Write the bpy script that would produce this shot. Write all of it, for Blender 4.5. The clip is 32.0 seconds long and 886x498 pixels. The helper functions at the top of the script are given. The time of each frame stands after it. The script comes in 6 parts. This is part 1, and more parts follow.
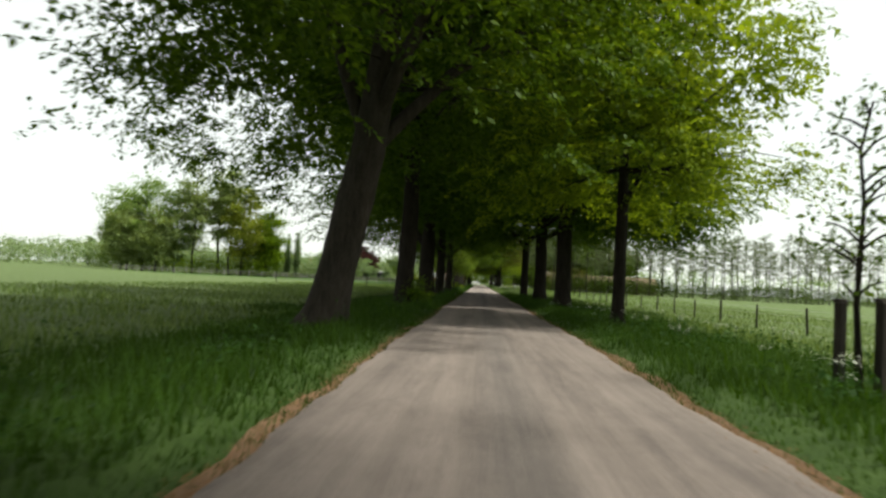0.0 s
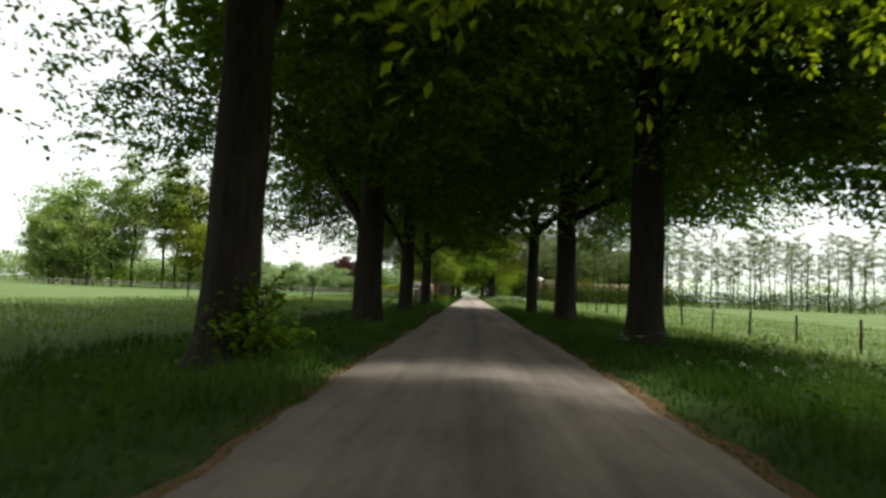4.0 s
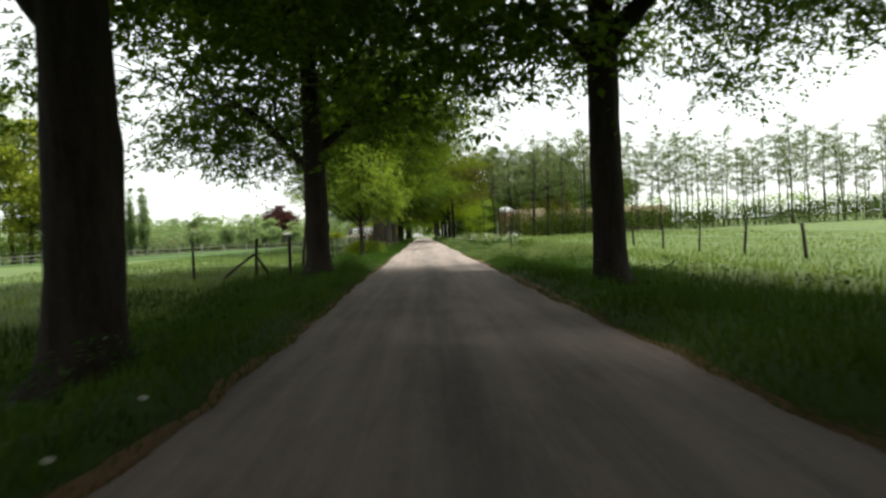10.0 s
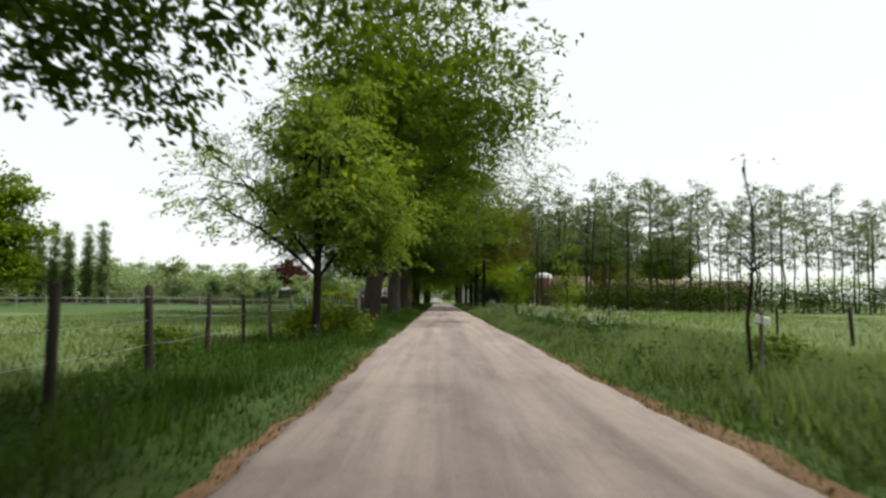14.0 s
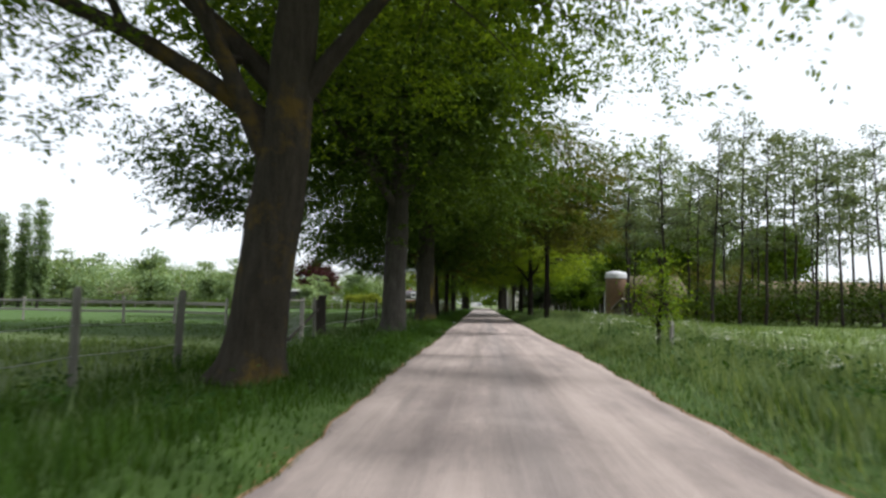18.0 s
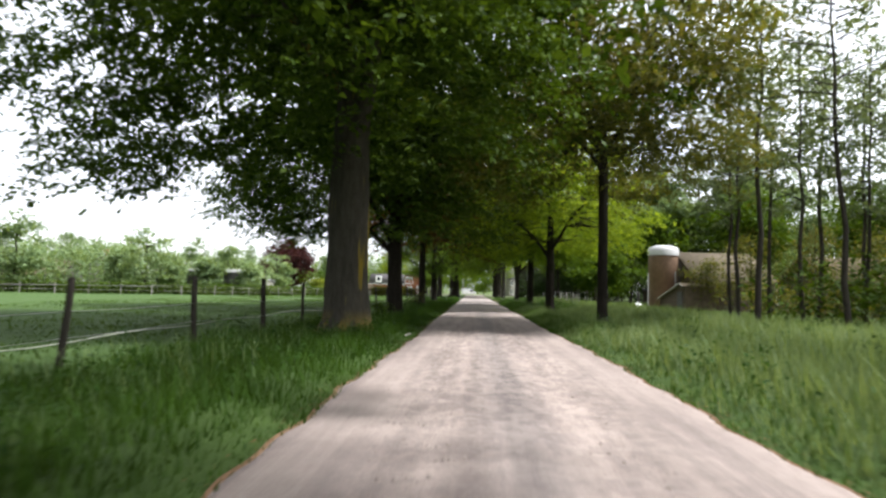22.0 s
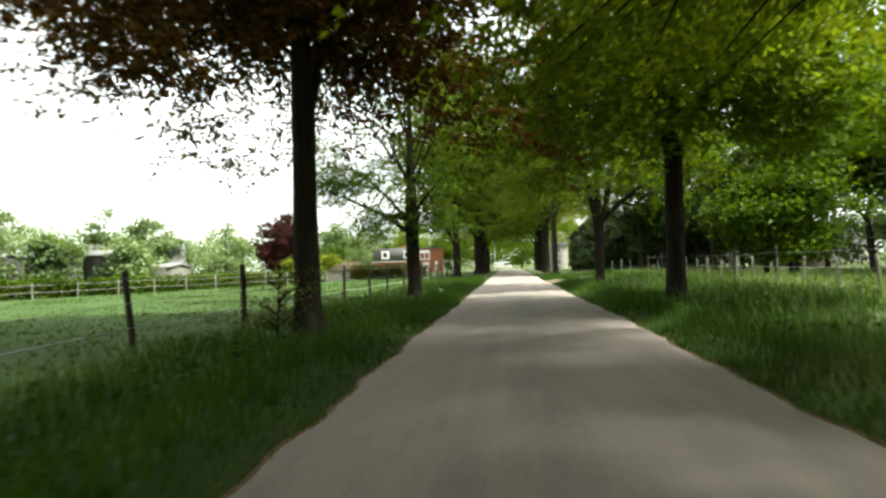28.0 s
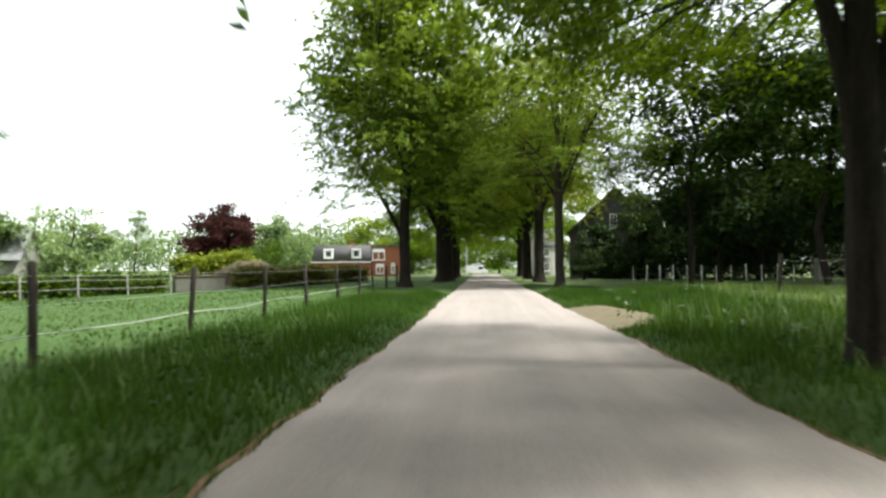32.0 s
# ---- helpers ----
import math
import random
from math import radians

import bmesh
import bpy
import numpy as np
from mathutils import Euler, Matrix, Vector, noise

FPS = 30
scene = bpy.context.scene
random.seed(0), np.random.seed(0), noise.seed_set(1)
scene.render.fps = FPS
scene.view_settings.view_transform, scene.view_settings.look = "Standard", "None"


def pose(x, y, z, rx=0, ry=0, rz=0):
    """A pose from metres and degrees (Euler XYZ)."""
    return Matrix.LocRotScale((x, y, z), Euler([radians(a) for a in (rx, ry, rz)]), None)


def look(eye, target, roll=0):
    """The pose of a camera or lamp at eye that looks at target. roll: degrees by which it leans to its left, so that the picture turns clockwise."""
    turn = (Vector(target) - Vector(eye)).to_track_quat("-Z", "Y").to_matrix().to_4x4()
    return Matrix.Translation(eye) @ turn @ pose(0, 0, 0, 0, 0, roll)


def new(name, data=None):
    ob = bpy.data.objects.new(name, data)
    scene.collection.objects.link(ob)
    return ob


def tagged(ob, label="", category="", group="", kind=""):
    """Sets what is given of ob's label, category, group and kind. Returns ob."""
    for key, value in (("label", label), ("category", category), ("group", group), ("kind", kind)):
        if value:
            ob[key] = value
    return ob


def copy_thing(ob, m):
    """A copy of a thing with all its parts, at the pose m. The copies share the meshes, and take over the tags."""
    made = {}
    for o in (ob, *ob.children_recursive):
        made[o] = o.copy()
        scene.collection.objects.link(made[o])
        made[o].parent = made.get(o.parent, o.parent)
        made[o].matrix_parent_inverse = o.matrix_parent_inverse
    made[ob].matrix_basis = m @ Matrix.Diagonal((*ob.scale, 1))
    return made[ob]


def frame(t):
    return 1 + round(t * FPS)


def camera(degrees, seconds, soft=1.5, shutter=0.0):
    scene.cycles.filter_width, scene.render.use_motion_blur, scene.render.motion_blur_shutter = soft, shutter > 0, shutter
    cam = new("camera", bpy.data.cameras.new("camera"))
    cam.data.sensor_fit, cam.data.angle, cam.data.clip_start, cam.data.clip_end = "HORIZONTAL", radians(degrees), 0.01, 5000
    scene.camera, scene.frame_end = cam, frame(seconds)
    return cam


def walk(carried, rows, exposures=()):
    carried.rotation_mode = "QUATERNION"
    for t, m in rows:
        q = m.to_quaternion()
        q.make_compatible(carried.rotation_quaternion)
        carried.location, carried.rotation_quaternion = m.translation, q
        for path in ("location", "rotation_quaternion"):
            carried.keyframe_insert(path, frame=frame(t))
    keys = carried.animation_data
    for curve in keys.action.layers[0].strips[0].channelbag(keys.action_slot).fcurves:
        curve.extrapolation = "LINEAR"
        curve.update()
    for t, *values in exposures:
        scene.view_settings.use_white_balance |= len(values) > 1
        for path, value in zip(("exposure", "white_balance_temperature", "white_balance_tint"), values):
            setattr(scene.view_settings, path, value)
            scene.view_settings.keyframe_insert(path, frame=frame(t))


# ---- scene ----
cam = camera(66.0, 32.0, soft=2.6, shutter=0.4)
EYE = 1.25
# seconds, across, along, pitch, lean, yaw
RIDE = [
    (0.0, -0.08, 0.00, 2.63, 2.88, 3.15),
    (0.5, -0.00, 2.79, 3.06, 1.36, 2.59),
    (1.0, 0.08, 5.58, 3.60, 4.03, 2.84),
    (1.5, 0.11, 8.29, 2.42, 2.00, 1.24),
    (2.0, 0.14, 11.00, 4.04, 2.86, 4.45),
    (2.5, 0.12, 13.71, 4.50, 2.32, 1.92),
    (4.5, 0.13, 24.62, 3.42, 2.02, 2.88),
    (5.0, 0.14, 27.41, 4.85, 2.22, 3.60),
    (5.5, 0.18, 30.19, 4.07, 2.95, 3.06),
    (6.0, 0.21, 32.98, 5.39, 1.48, 3.21),
    (6.5, 0.22, 35.74, 3.47, 1.36, 1.95),
    (7.0, 0.23, 38.50, 2.45, -2.87, 2.39),
    (7.5, 0.16, 41.28, 0.97, 0.01, 2.03),
    (8.0, 0.18, 44.02, 2.29, -2.62, 2.56),
    (8.5, 0.15, 46.71, 0.36, -0.51, 3.95),
    (9.0, 0.12, 49.40, 1.34, -3.80, 1.83),
    (9.5, 0.09, 52.10, 0.80, -0.82, 1.81),
    (10.0, 0.07, 54.80, -1.34, -2.95, -1.71),
    (10.5, 0.08, 57.62, 0.48, -0.18, 3.18),
    (11.0, 0.09, 60.44, -1.11, -1.41, 0.67),
    (11.5, 0.08, 63.22, 0.58, 2.08, 4.99),
    (12.0, 0.07, 65.99, 1.06, 0.97, 2.71),
    (12.5, -0.06, 68.74, 2.80, 1.14, 3.41),
    (13.0, -0.18, 71.49, 3.33, 0.72, 2.91),
    (13.5, -0.17, 74.41, 3.11, -0.42, 2.06),
    (14.0, -0.16, 77.33, 4.19, 0.55, -0.19),
    (14.5, -0.11, 80.36, 4.12, 1.20, 1.91),
    (17.0, -0.19, 95.70, 2.46, 1.88, 3.01),
    (17.5, -0.18, 98.82, 3.65, -1.09, 2.03),
    (18.0, -0.17, 101.95, 4.55, 1.05, 3.25),
    (18.5, -0.17, 105.08, 4.82, -0.66, 0.64),
    (19.0, -0.17, 108.21, 3.90, 2.93, 3.63),
    (19.5, -0.16, 111.32, 2.92, 1.83, 3.96),
    (20.0, -0.15, 114.44, 2.54, 0.04, 0.59),
    (20.5, -0.15, 117.52, 3.26, 2.05, 0.30),
    (21.0, -0.16, 120.60, 4.38, -0.24, 0.30),
    (21.5, -0.15, 123.68, 2.19, 0.95, 2.65),
    (22.0, -0.15, 126.75, 3.40, 1.45, 2.60),
    (22.5, -0.15, 129.84, 0.62, 1.58, 2.78),
    (23.0, -0.14, 132.93, 0.24, -0.59, 1.85),
    (23.5, -0.09, 136.05, 1.91, 0.54, 2.82),
    (24.0, -0.04, 139.18, 1.28, -1.82, 1.79),
    (24.5, -0.01, 142.30, 1.93, -0.94, 3.75),
    (25.0, 0.02, 145.42, 2.28, -0.55, 2.81),
    (25.5, 0.06, 148.53, 2.83, -1.60, 3.34),
    (26.0, 0.10, 151.64, 0.98, -0.95, 3.48),
    (26.5, 0.07, 154.81, 0.51, -3.00, 5.05),
    (28.5, -0.05, 167.48, 1.50, -1.31, 5.38),
    (29.0, -0.02, 170.70, 1.05, -3.14, 2.68),
    (29.5, -0.03, 173.91, 1.93, 0.70, 4.35),
    (30.0, -0.05, 177.12, 1.41, -0.55, 1.93),
    (30.5, -0.07, 180.32, 1.50, -1.35, 4.80),
    (31.0, -0.09, 183.52, 2.90, -1.74, 3.86),
    (31.5, -0.12, 186.70, 2.57, -2.20, 2.91),
    (32.0, -0.16, 189.88, 1.55, -0.55, 3.35),
]
# seconds, stops, kelvin, tint
EXPOSURES = [(0.0, 0.4, 6500, 5), (1.0, 0.52, 6500, 4), (2.0, 0.46, 6500, 3), (5.0, 0.72, 6550, 3), (7.0, 0.75, 6550, 5), (8.0, 0.58, 6450, 6), (9.0, 0.75, 6450, 6), (10.0, 0.8, 6450, 7), (11.0, 0.8, 6450, 7), (12.0, 0.85, 6450, 8), (13.0, 0.5, 6400, 10), (14.0, 0.32, 6350, 12),
             (17.0, 0.55, 6000, 15), (18.0, 0.5, 5950, 14), (21.0, 0.85, 5950, 14), (22.0, 1.1, 6050, 15), (23.0, 1.05, 6250, 15), (24.0, 1.0, 6450, 11), (25.0, 1.35, 6400, 8), (26.5, 1.12, 6450, 5), (29.0, 1.55, 6600, 3), (31.0, 1.34, 6350, 6), (32.0, 1.1, 6200, 7)]
walk(cam, [(t, pose(x, y, EYE, 90 + p, 0, w) @ pose(0, 0, 0, 0, 0, r)) for t, x, y, p, r, w in RIDE], EXPOSURES)

# ---- daylight: a bright white veil of cloud over the sky, a weak sun high to the right, a little behind ----
world = bpy.data.worlds.new("sky")
scene.world = world
world.use_nodes = True
wn = world.node_tree
sky = wn.nodes.new("ShaderNodeTexSky")
sky.sky_type = "NISHITA"
sky.sun_disc = False
sky.sun_elevation = radians(56)
sky.sun_rotation = radians(94)
sky.air_density, sky.dust_density, sky.ozone_density = 1.0, 2.0, 1.0
background = wn.nodes["Background"]
dim = wn.nodes.new("ShaderNodeMix")
dim.data_type, dim.blend_type = "RGBA", "MULTIPLY"
dim.inputs[0].default_value, dim.inputs[7].default_value = 1.0, (0.12, 0.12, 0.12, 1)
wn.links.new(sky.outputs[0], dim.inputs[6])
veil = wn.nodes.new("ShaderNodeMix")
veil.data_type = "RGBA"
veil.inputs[0].default_value = 0.82
veil.inputs[7].default_value = (0.98, 1.0, 0.94, 1)
wn.links.new(dim.outputs[2], veil.inputs[6])
wn.links.new(veil.outputs[2], background.inputs["Color"])
background.inputs["Strength"].default_value = 0.93
sun = new("sun", bpy.data.lights.new("sun", "SUN"))
sun.data.energy, sun.data.angle, sun.data.color = 4.5, radians(7.0), (1.0, 0.98, 0.9)
sun.matrix_world = look((60, 90, 80), (60 - 0.56, 90 + 0.04, 80 - 0.83))

# ---- materials ----


def material(name):
    m = bpy.data.materials.new(name)
    m.use_nodes = True
    nt = m.node_tree
    return m, nt, nt.nodes["Principled BSDF"]


def noise_node(nt, scale, detail=4.0, rough=0.55, stretch=(1, 1, 1), space="Object"):
    co = nt.nodes.new("ShaderNodeTexCoord")
    mp = nt.nodes.new("ShaderNodeMapping")
    mp.inputs["Scale"].default_value = stretch
    nz = nt.nodes.new("ShaderNodeTexNoise")
    nz.inputs["Scale"].default_value = scale
    nz.inputs["Detail"].default_value = detail
    nz.inputs["Roughness"].default_value = rough
    nt.links.new(co.outputs[space], mp.inputs[0])
    nt.links.new(mp.outputs[0], nz.inputs["Vector"])
    return nz.outputs["Fac"]


def ramp(nt, fac, stops):
    r = nt.nodes.new("ShaderNodeValToRGB")
    while len(r.color_ramp.elements) < len(stops):
        r.color_ramp.elements.new(0.5)
    for e, (p, c) in zip(r.color_ramp.elements, stops):
        e.position, e.color = p, (*c, 1)
    nt.links.new(fac, r.inputs[0])
    return r.outputs[0]


def mixed(nt, fac, a, b, how="MIX"):
    m = nt.nodes.new("ShaderNodeMix")
    m.data_type, m.blend_type = "RGBA", how
    for value, slot in ((fac, 0), (a, 6), (b, 7)):
        if isinstance(value, (int, float)):
            m.inputs[slot].default_value = value
        elif isinstance(value, tuple):
            m.inputs[slot].default_value = (*value, 1)
        else:
            nt.links.new(value, m.inputs[slot])
    return m.outputs[2]


def relief(nt, shader, height, strength, distance):
    b = nt.nodes.new("ShaderNodeBump")
    b.inputs["Strength"].default_value, b.inputs["Distance"].default_value = strength, distance
    nt.links.new(height, b.inputs["Height"])
    nt.links.new(b.outputs[0], shader.inputs["Normal"])


def leaf_material(name, dark, light, through_leaf=0.45):
    """Thin leaves: half of the light comes through them; each leaf and each bough has its own tone."""
    m, nt, sh = material(name)
    geo = nt.nodes.new("ShaderNodeNewGeometry")
    c = ramp(nt, geo.outputs["Random Per Island"], [(0.0, dark), (1.0, light)])
    n = noise_node(nt, 0.45, 2.0)
    c = mixed(nt, ramp(nt, n, [(0.35, (0, 0, 0)), (0.65, (1, 1, 1))]), mixed(nt, 1.0, c, (0.62, 0.66, 0.6), "MULTIPLY"), c)
    nt.links.new(c, sh.inputs["Base Color"])
    sh.inputs["Roughness"].default_value = 0.55
    sh.inputs["Specular IOR Level"].default_value = 0.07
    tr = nt.nodes.new("ShaderNodeBsdfTranslucent")
    nt.links.new(mixed(nt, 1.0, c, (1.25, 1.15, 0.5), "MULTIPLY"), tr.inputs["Color"])
    mx = nt.nodes.new("ShaderNodeMixShader")
    mx.inputs[0].default_value = through_leaf
    nt.links.new(sh.outputs[0], mx.inputs[1])
    nt.links.new(tr.outputs[0], mx.inputs[2])
    nt.links.new(mx.outputs[0], nt.nodes["Material Output"].inputs["Surface"])
    return m


def surface(name, dark, light, scale=6.0, rough=0.85, bump=0.3, depth=0.02, stretch=(1, 1, 1), fine=40.0, metal=0.0):
    m, nt, sh = material(name)
    a = noise_node(nt, scale, 5.0, 0.6, stretch)
    b = noise_node(nt, fine, 3.0, 0.6, stretch)
    info = nt.nodes.new("ShaderNodeObjectInfo")
    c = ramp(nt, a, [(0.3, dark), (0.7, light)])
    c = mixed(nt, 0.35, c, ramp(nt, b, [(0.3, dark), (0.7, light)]))
    v = nt.nodes.new("ShaderNodeMapRange")
    v.inputs[3].default_value, v.inputs[4].default_value = 0.8, 1.15
    nt.links.new(info.outputs["Random"], v.inputs[0])
    h = nt.nodes.new("ShaderNodeHueSaturation")
    nt.links.new(v.outputs[0], h.inputs["Value"])
    nt.links.new(c, h.inputs["Color"])
    nt.links.new(h.outputs[0], sh.inputs["Base Color"])
    sh.inputs["Roughness"].default_value, sh.inputs["Metallic"].default_value = rough, metal
    sh.inputs["Specular IOR Level"].default_value = 0.15 if rough > 0.8 else 0.4
    relief(nt, sh, b, bump, depth)
    return m


def bark_material(name, dark, light, lichen=(0.16, 0.15, 0.05), amount=0.6, streak=None):
    """Furrowed bark: long upright streaks, algae and lichen in blotches."""
    m, nt, sh = material(name)
    a = noise_node(nt, 9.0, 6.0, 0.65, (1, 1, 0.18))
    b = noise_node(nt, 45.0, 4.0, 0.6, (1, 1, 0.3))
    c = ramp(nt, a, [(0.3, dark), (0.7, light)])
    c = mixed(nt, 0.4, c, ramp(nt, b, [(0.3, dark), (0.7, light)]))
    spot = noise_node(nt, 1.3, 5.0, 0.7)
    c = mixed(nt, ramp(nt, spot, [(amount, (0, 0, 0)), (amount + 0.12, (0.7, 0.7, 0.7))]), c, lichen)
    pale = noise_node(nt, 0.8, 4.0, 0.6, (1, 1, 0.4))
    c = mixed(nt, ramp(nt, pale, [(0.5, (0, 0, 0)), (0.68, (0.55, 0.55, 0.55))]), c, mixed(nt, 1.0, c, (1.5, 1.46, 1.4), "MULTIPLY"))
    if streak:
        run = noise_node(nt, 3.2, 3.0, 0.5, (1, 1, 0.06))
        c = mixed(nt, ramp(nt, run, [(0.64, (0, 0, 0)), (0.69, (0.85, 0.85, 0.85))]), c, streak)
        co = nt.nodes.new("ShaderNodeTexCoord")
        xyz = nt.nodes.new("ShaderNodeSeparateXYZ")
        nt.links.new(co.outputs["Object"], xyz.inputs[0])
        crust = nt.nodes.new("ShaderNodeMapRange")
        crust.inputs[1].default_value, crust.inputs[2].default_value, crust.inputs[3].default_value, crust.inputs[4].default_value = 0.15, 0.7, 0.6, 0.0
        nt.links.new(xyz.outputs[2], crust.inputs[0])
        blotch = noise_node(nt, 2.4, 4.0, 0.6, (1, 1, 0.5))
        c = mixed(nt, crust.outputs[0], c, mixed(nt, ramp(nt, blotch, [(0.44, (0, 0, 0)), (0.56, (1, 1, 1))]), c, streak))
    nt.links.new(c, sh.inputs["Base Color"])
    sh.inputs["Roughness"].default_value = 0.95
    sh.inputs["Specular IOR Level"].default_value = 0.08
    relief(nt, sh, mixed(nt, 0.35, a, b), 1.0, 0.05)
    return m


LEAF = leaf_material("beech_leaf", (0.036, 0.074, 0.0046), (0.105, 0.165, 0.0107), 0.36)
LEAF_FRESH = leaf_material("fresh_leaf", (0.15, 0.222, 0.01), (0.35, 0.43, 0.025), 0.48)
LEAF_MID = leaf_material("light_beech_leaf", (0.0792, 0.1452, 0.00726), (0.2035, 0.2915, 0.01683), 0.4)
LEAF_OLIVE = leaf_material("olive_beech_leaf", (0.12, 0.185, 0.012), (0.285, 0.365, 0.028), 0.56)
LEAF_MAPLE = leaf_material("maple_leaf", (0.105, 0.17, 0.02), (0.235, 0.31, 0.05), 0.48)
LEAF_COPPER = leaf_material("copper_leaf", (0.045, 0.03, 0.009), (0.14, 0.062, 0.016), 0.45)
LEAF_BRONZE = leaf_material("bronze_leaf", (0.058, 0.078, 0.014), (0.155, 0.142, 0.035), 0.45)
LEAF_PURPLE = leaf_material("purple_leaf", (0.03, 0.012, 0.014), (0.09, 0.03, 0.03), 0.3)
# FAR, GREY, HAZE, PALE and POLE: distance haze is put into the leaf colour
LEAF_FAR = leaf_material("hazed_far_leaf", (0.1296, 0.216, 0.0576), (0.288, 0.4032, 0.1152), 0.4)
LEAF_YELLOW = leaf_material("yellow_leaf", (0.14, 0.19, 0.02), (0.3, 0.33, 0.05), 0.4)
LEAF_GREY = leaf_material("hazed_grey_green_leaf", (0.144, 0.216, 0.1008), (0.3168, 0.4032, 0.216), 0.4)
LEAF_HAZE = leaf_material("hazed_green_leaf", (0.105, 0.161, 0.0728), (0.252, 0.336, 0.168), 0.38)
LEAF_PALE = leaf_material("hazed_pale_leaf", (0.17, 0.23, 0.08), (0.32, 0.39, 0.16), 0.4)
LEAF_POLE = leaf_material("hazed_plantation_leaf", (0.085, 0.115, 0.06), (0.2, 0.242, 0.14), 0.38)
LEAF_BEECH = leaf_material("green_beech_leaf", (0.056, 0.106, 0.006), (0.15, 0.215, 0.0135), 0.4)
# darker copy of the beech leaf: deep crown shade is put into its colour
LEAF_DARK = leaf_material("shaded_beech_leaf", (0.027, 0.055, 0.0045), (0.08, 0.126, 0.0105), 0.28)
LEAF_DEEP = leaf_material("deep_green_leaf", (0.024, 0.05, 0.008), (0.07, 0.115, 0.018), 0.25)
NEEDLE = leaf_material("needle", (0.03, 0.055, 0.02), (0.08, 0.12, 0.045), 0.25)
# verge blades carry some tree shade in their colour, meadow blades some open sunlight
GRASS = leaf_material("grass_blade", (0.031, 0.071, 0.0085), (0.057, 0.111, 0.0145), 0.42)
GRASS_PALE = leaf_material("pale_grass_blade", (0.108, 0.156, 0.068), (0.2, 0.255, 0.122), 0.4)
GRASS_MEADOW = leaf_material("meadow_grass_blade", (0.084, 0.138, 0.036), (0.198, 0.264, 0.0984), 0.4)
GRASS_PADDOCK = leaf_material("paddock_grass_blade", (0.042, 0.082, 0.012), (0.088, 0.14, 0.027), 0.42)
WEED = leaf_material("weed_leaf", (0.01723, 0.04855, 0.006264), (0.04133, 0.08961, 0.01566), 0.35)
BARK = bark_material("beech_bark", (0.014, 0.0115, 0.009), (0.055, 0.047, 0.038), (0.0292, 0.0316, 0.0132), 0.62)
BARK_DARK = bark_material("oak_bark", (0.008, 0.0066, 0.0052), (0.034, 0.028, 0.0225), (0.0172, 0.019, 0.00893), 0.66)
BARK_LICHEN = bark_material("lichen_bark", (0.018, 0.0155, 0.0115), (0.052, 0.045, 0.034), (0.1, 0.066, 0.014), 0.53)
BARK_GREY = bark_material("pale_beech_bark", (0.028, 0.026, 0.021), (0.085, 0.078, 0.066), (0.09, 0.083, 0.045), 0.6)
BARK_ORANGE = bark_material("orange_lichen_bark", (0.022, 0.02, 0.0155), (0.068, 0.062, 0.049), (0.1, 0.082, 0.022), 0.64, (0.2, 0.145, 0.014))
BARK_FAR = surface("pole_bark", (0.018, 0.0144, 0.012), (0.051, 0.042, 0.0348), 3.0)
POST_DARK = surface("weathered_post", (0.0168, 0.0139, 0.0113), (0.0504, 0.042, 0.0336), 8.0, 0.9, 0.5, 0.02, (0.6, 0.6, 0.09))
POST_PALE = surface("grey_post", (0.165, 0.15, 0.128), (0.315, 0.3, 0.27), 8.0, 0.85, 0.4, 0.02, (1, 1, 0.15))
POST_GREY = surface("old_grey_post", (0.07, 0.068, 0.055), (0.15, 0.145, 0.12), 8.0, 0.9, 0.4, 0.02, (1, 1, 0.15))
WHITE_WOOD = surface("white_painted_wood", (0.55, 0.55, 0.53), (0.78, 0.78, 0.76), 4.0, 0.6, 0.15)
WIRE = surface("galvanised_wire", (0.2, 0.2, 0.2), (0.4, 0.4, 0.4), 20.0, 0.5, 0.1, 0.002, metal=0.8)
TAPE = surface("pale_tape", (0.325, 0.338, 0.273), (0.468, 0.481, 0.403), 10.0, 0.7, 0.1, 0.002)
BRICK_RED = surface("red_brickwork", (0.17, 0.0595, 0.034), (0.323, 0.128, 0.068), 5.0, 0.9, 0.4)
BRICK_BROWN = surface("brown_brickwork", (0.05, 0.036, 0.028), (0.115, 0.085, 0.066), 5.0, 0.9, 0.4)
ROOF_DARK = surface("dark_roof_tile", (0.035, 0.033, 0.035), (0.1, 0.09, 0.09), 6.0, 0.8, 0.5)
ROOF_GREY = surface("grey_roof_sheet", (0.13, 0.13, 0.127), (0.22, 0.22, 0.21), 2.0, 0.8, 0.3)
ROOF_TAN = surface("sunbleached_mossy_tile", (0.056, 0.045, 0.03), (0.12, 0.096, 0.062), 3.0, 0.9, 0.5)
ROOF_MOSS = surface("mossy_roof_tile", (0.072, 0.054, 0.033), (0.15, 0.114, 0.072), 3.0, 0.9, 0.5)
PLASTER = surface("pale_render", (0.245, 0.225, 0.196), (0.333, 0.318, 0.284), 2.0, 0.85, 0.1)
PLASTER_GREY = surface("grey_render", (0.17, 0.16, 0.145), (0.27, 0.255, 0.23), 2.0, 0.85, 0.1)
SILO_SHELL = surface("rusty_silo_shell", (0.112, 0.063, 0.035), (0.21, 0.126, 0.07), 2.5, 0.7, 0.3)
SILO_CAP = surface("white_silo_cap", (0.328, 0.328, 0.316), (0.464, 0.464, 0.452), 3.0, 0.6, 0.1)
STONE = surface("field_stone", (0.27, 0.258, 0.234), (0.408, 0.396, 0.36), 9.0)
PETAL = surface("white_petal", (0.46, 0.48, 0.36), (0.64, 0.65, 0.52), 30.0, 0.7, 0.0)
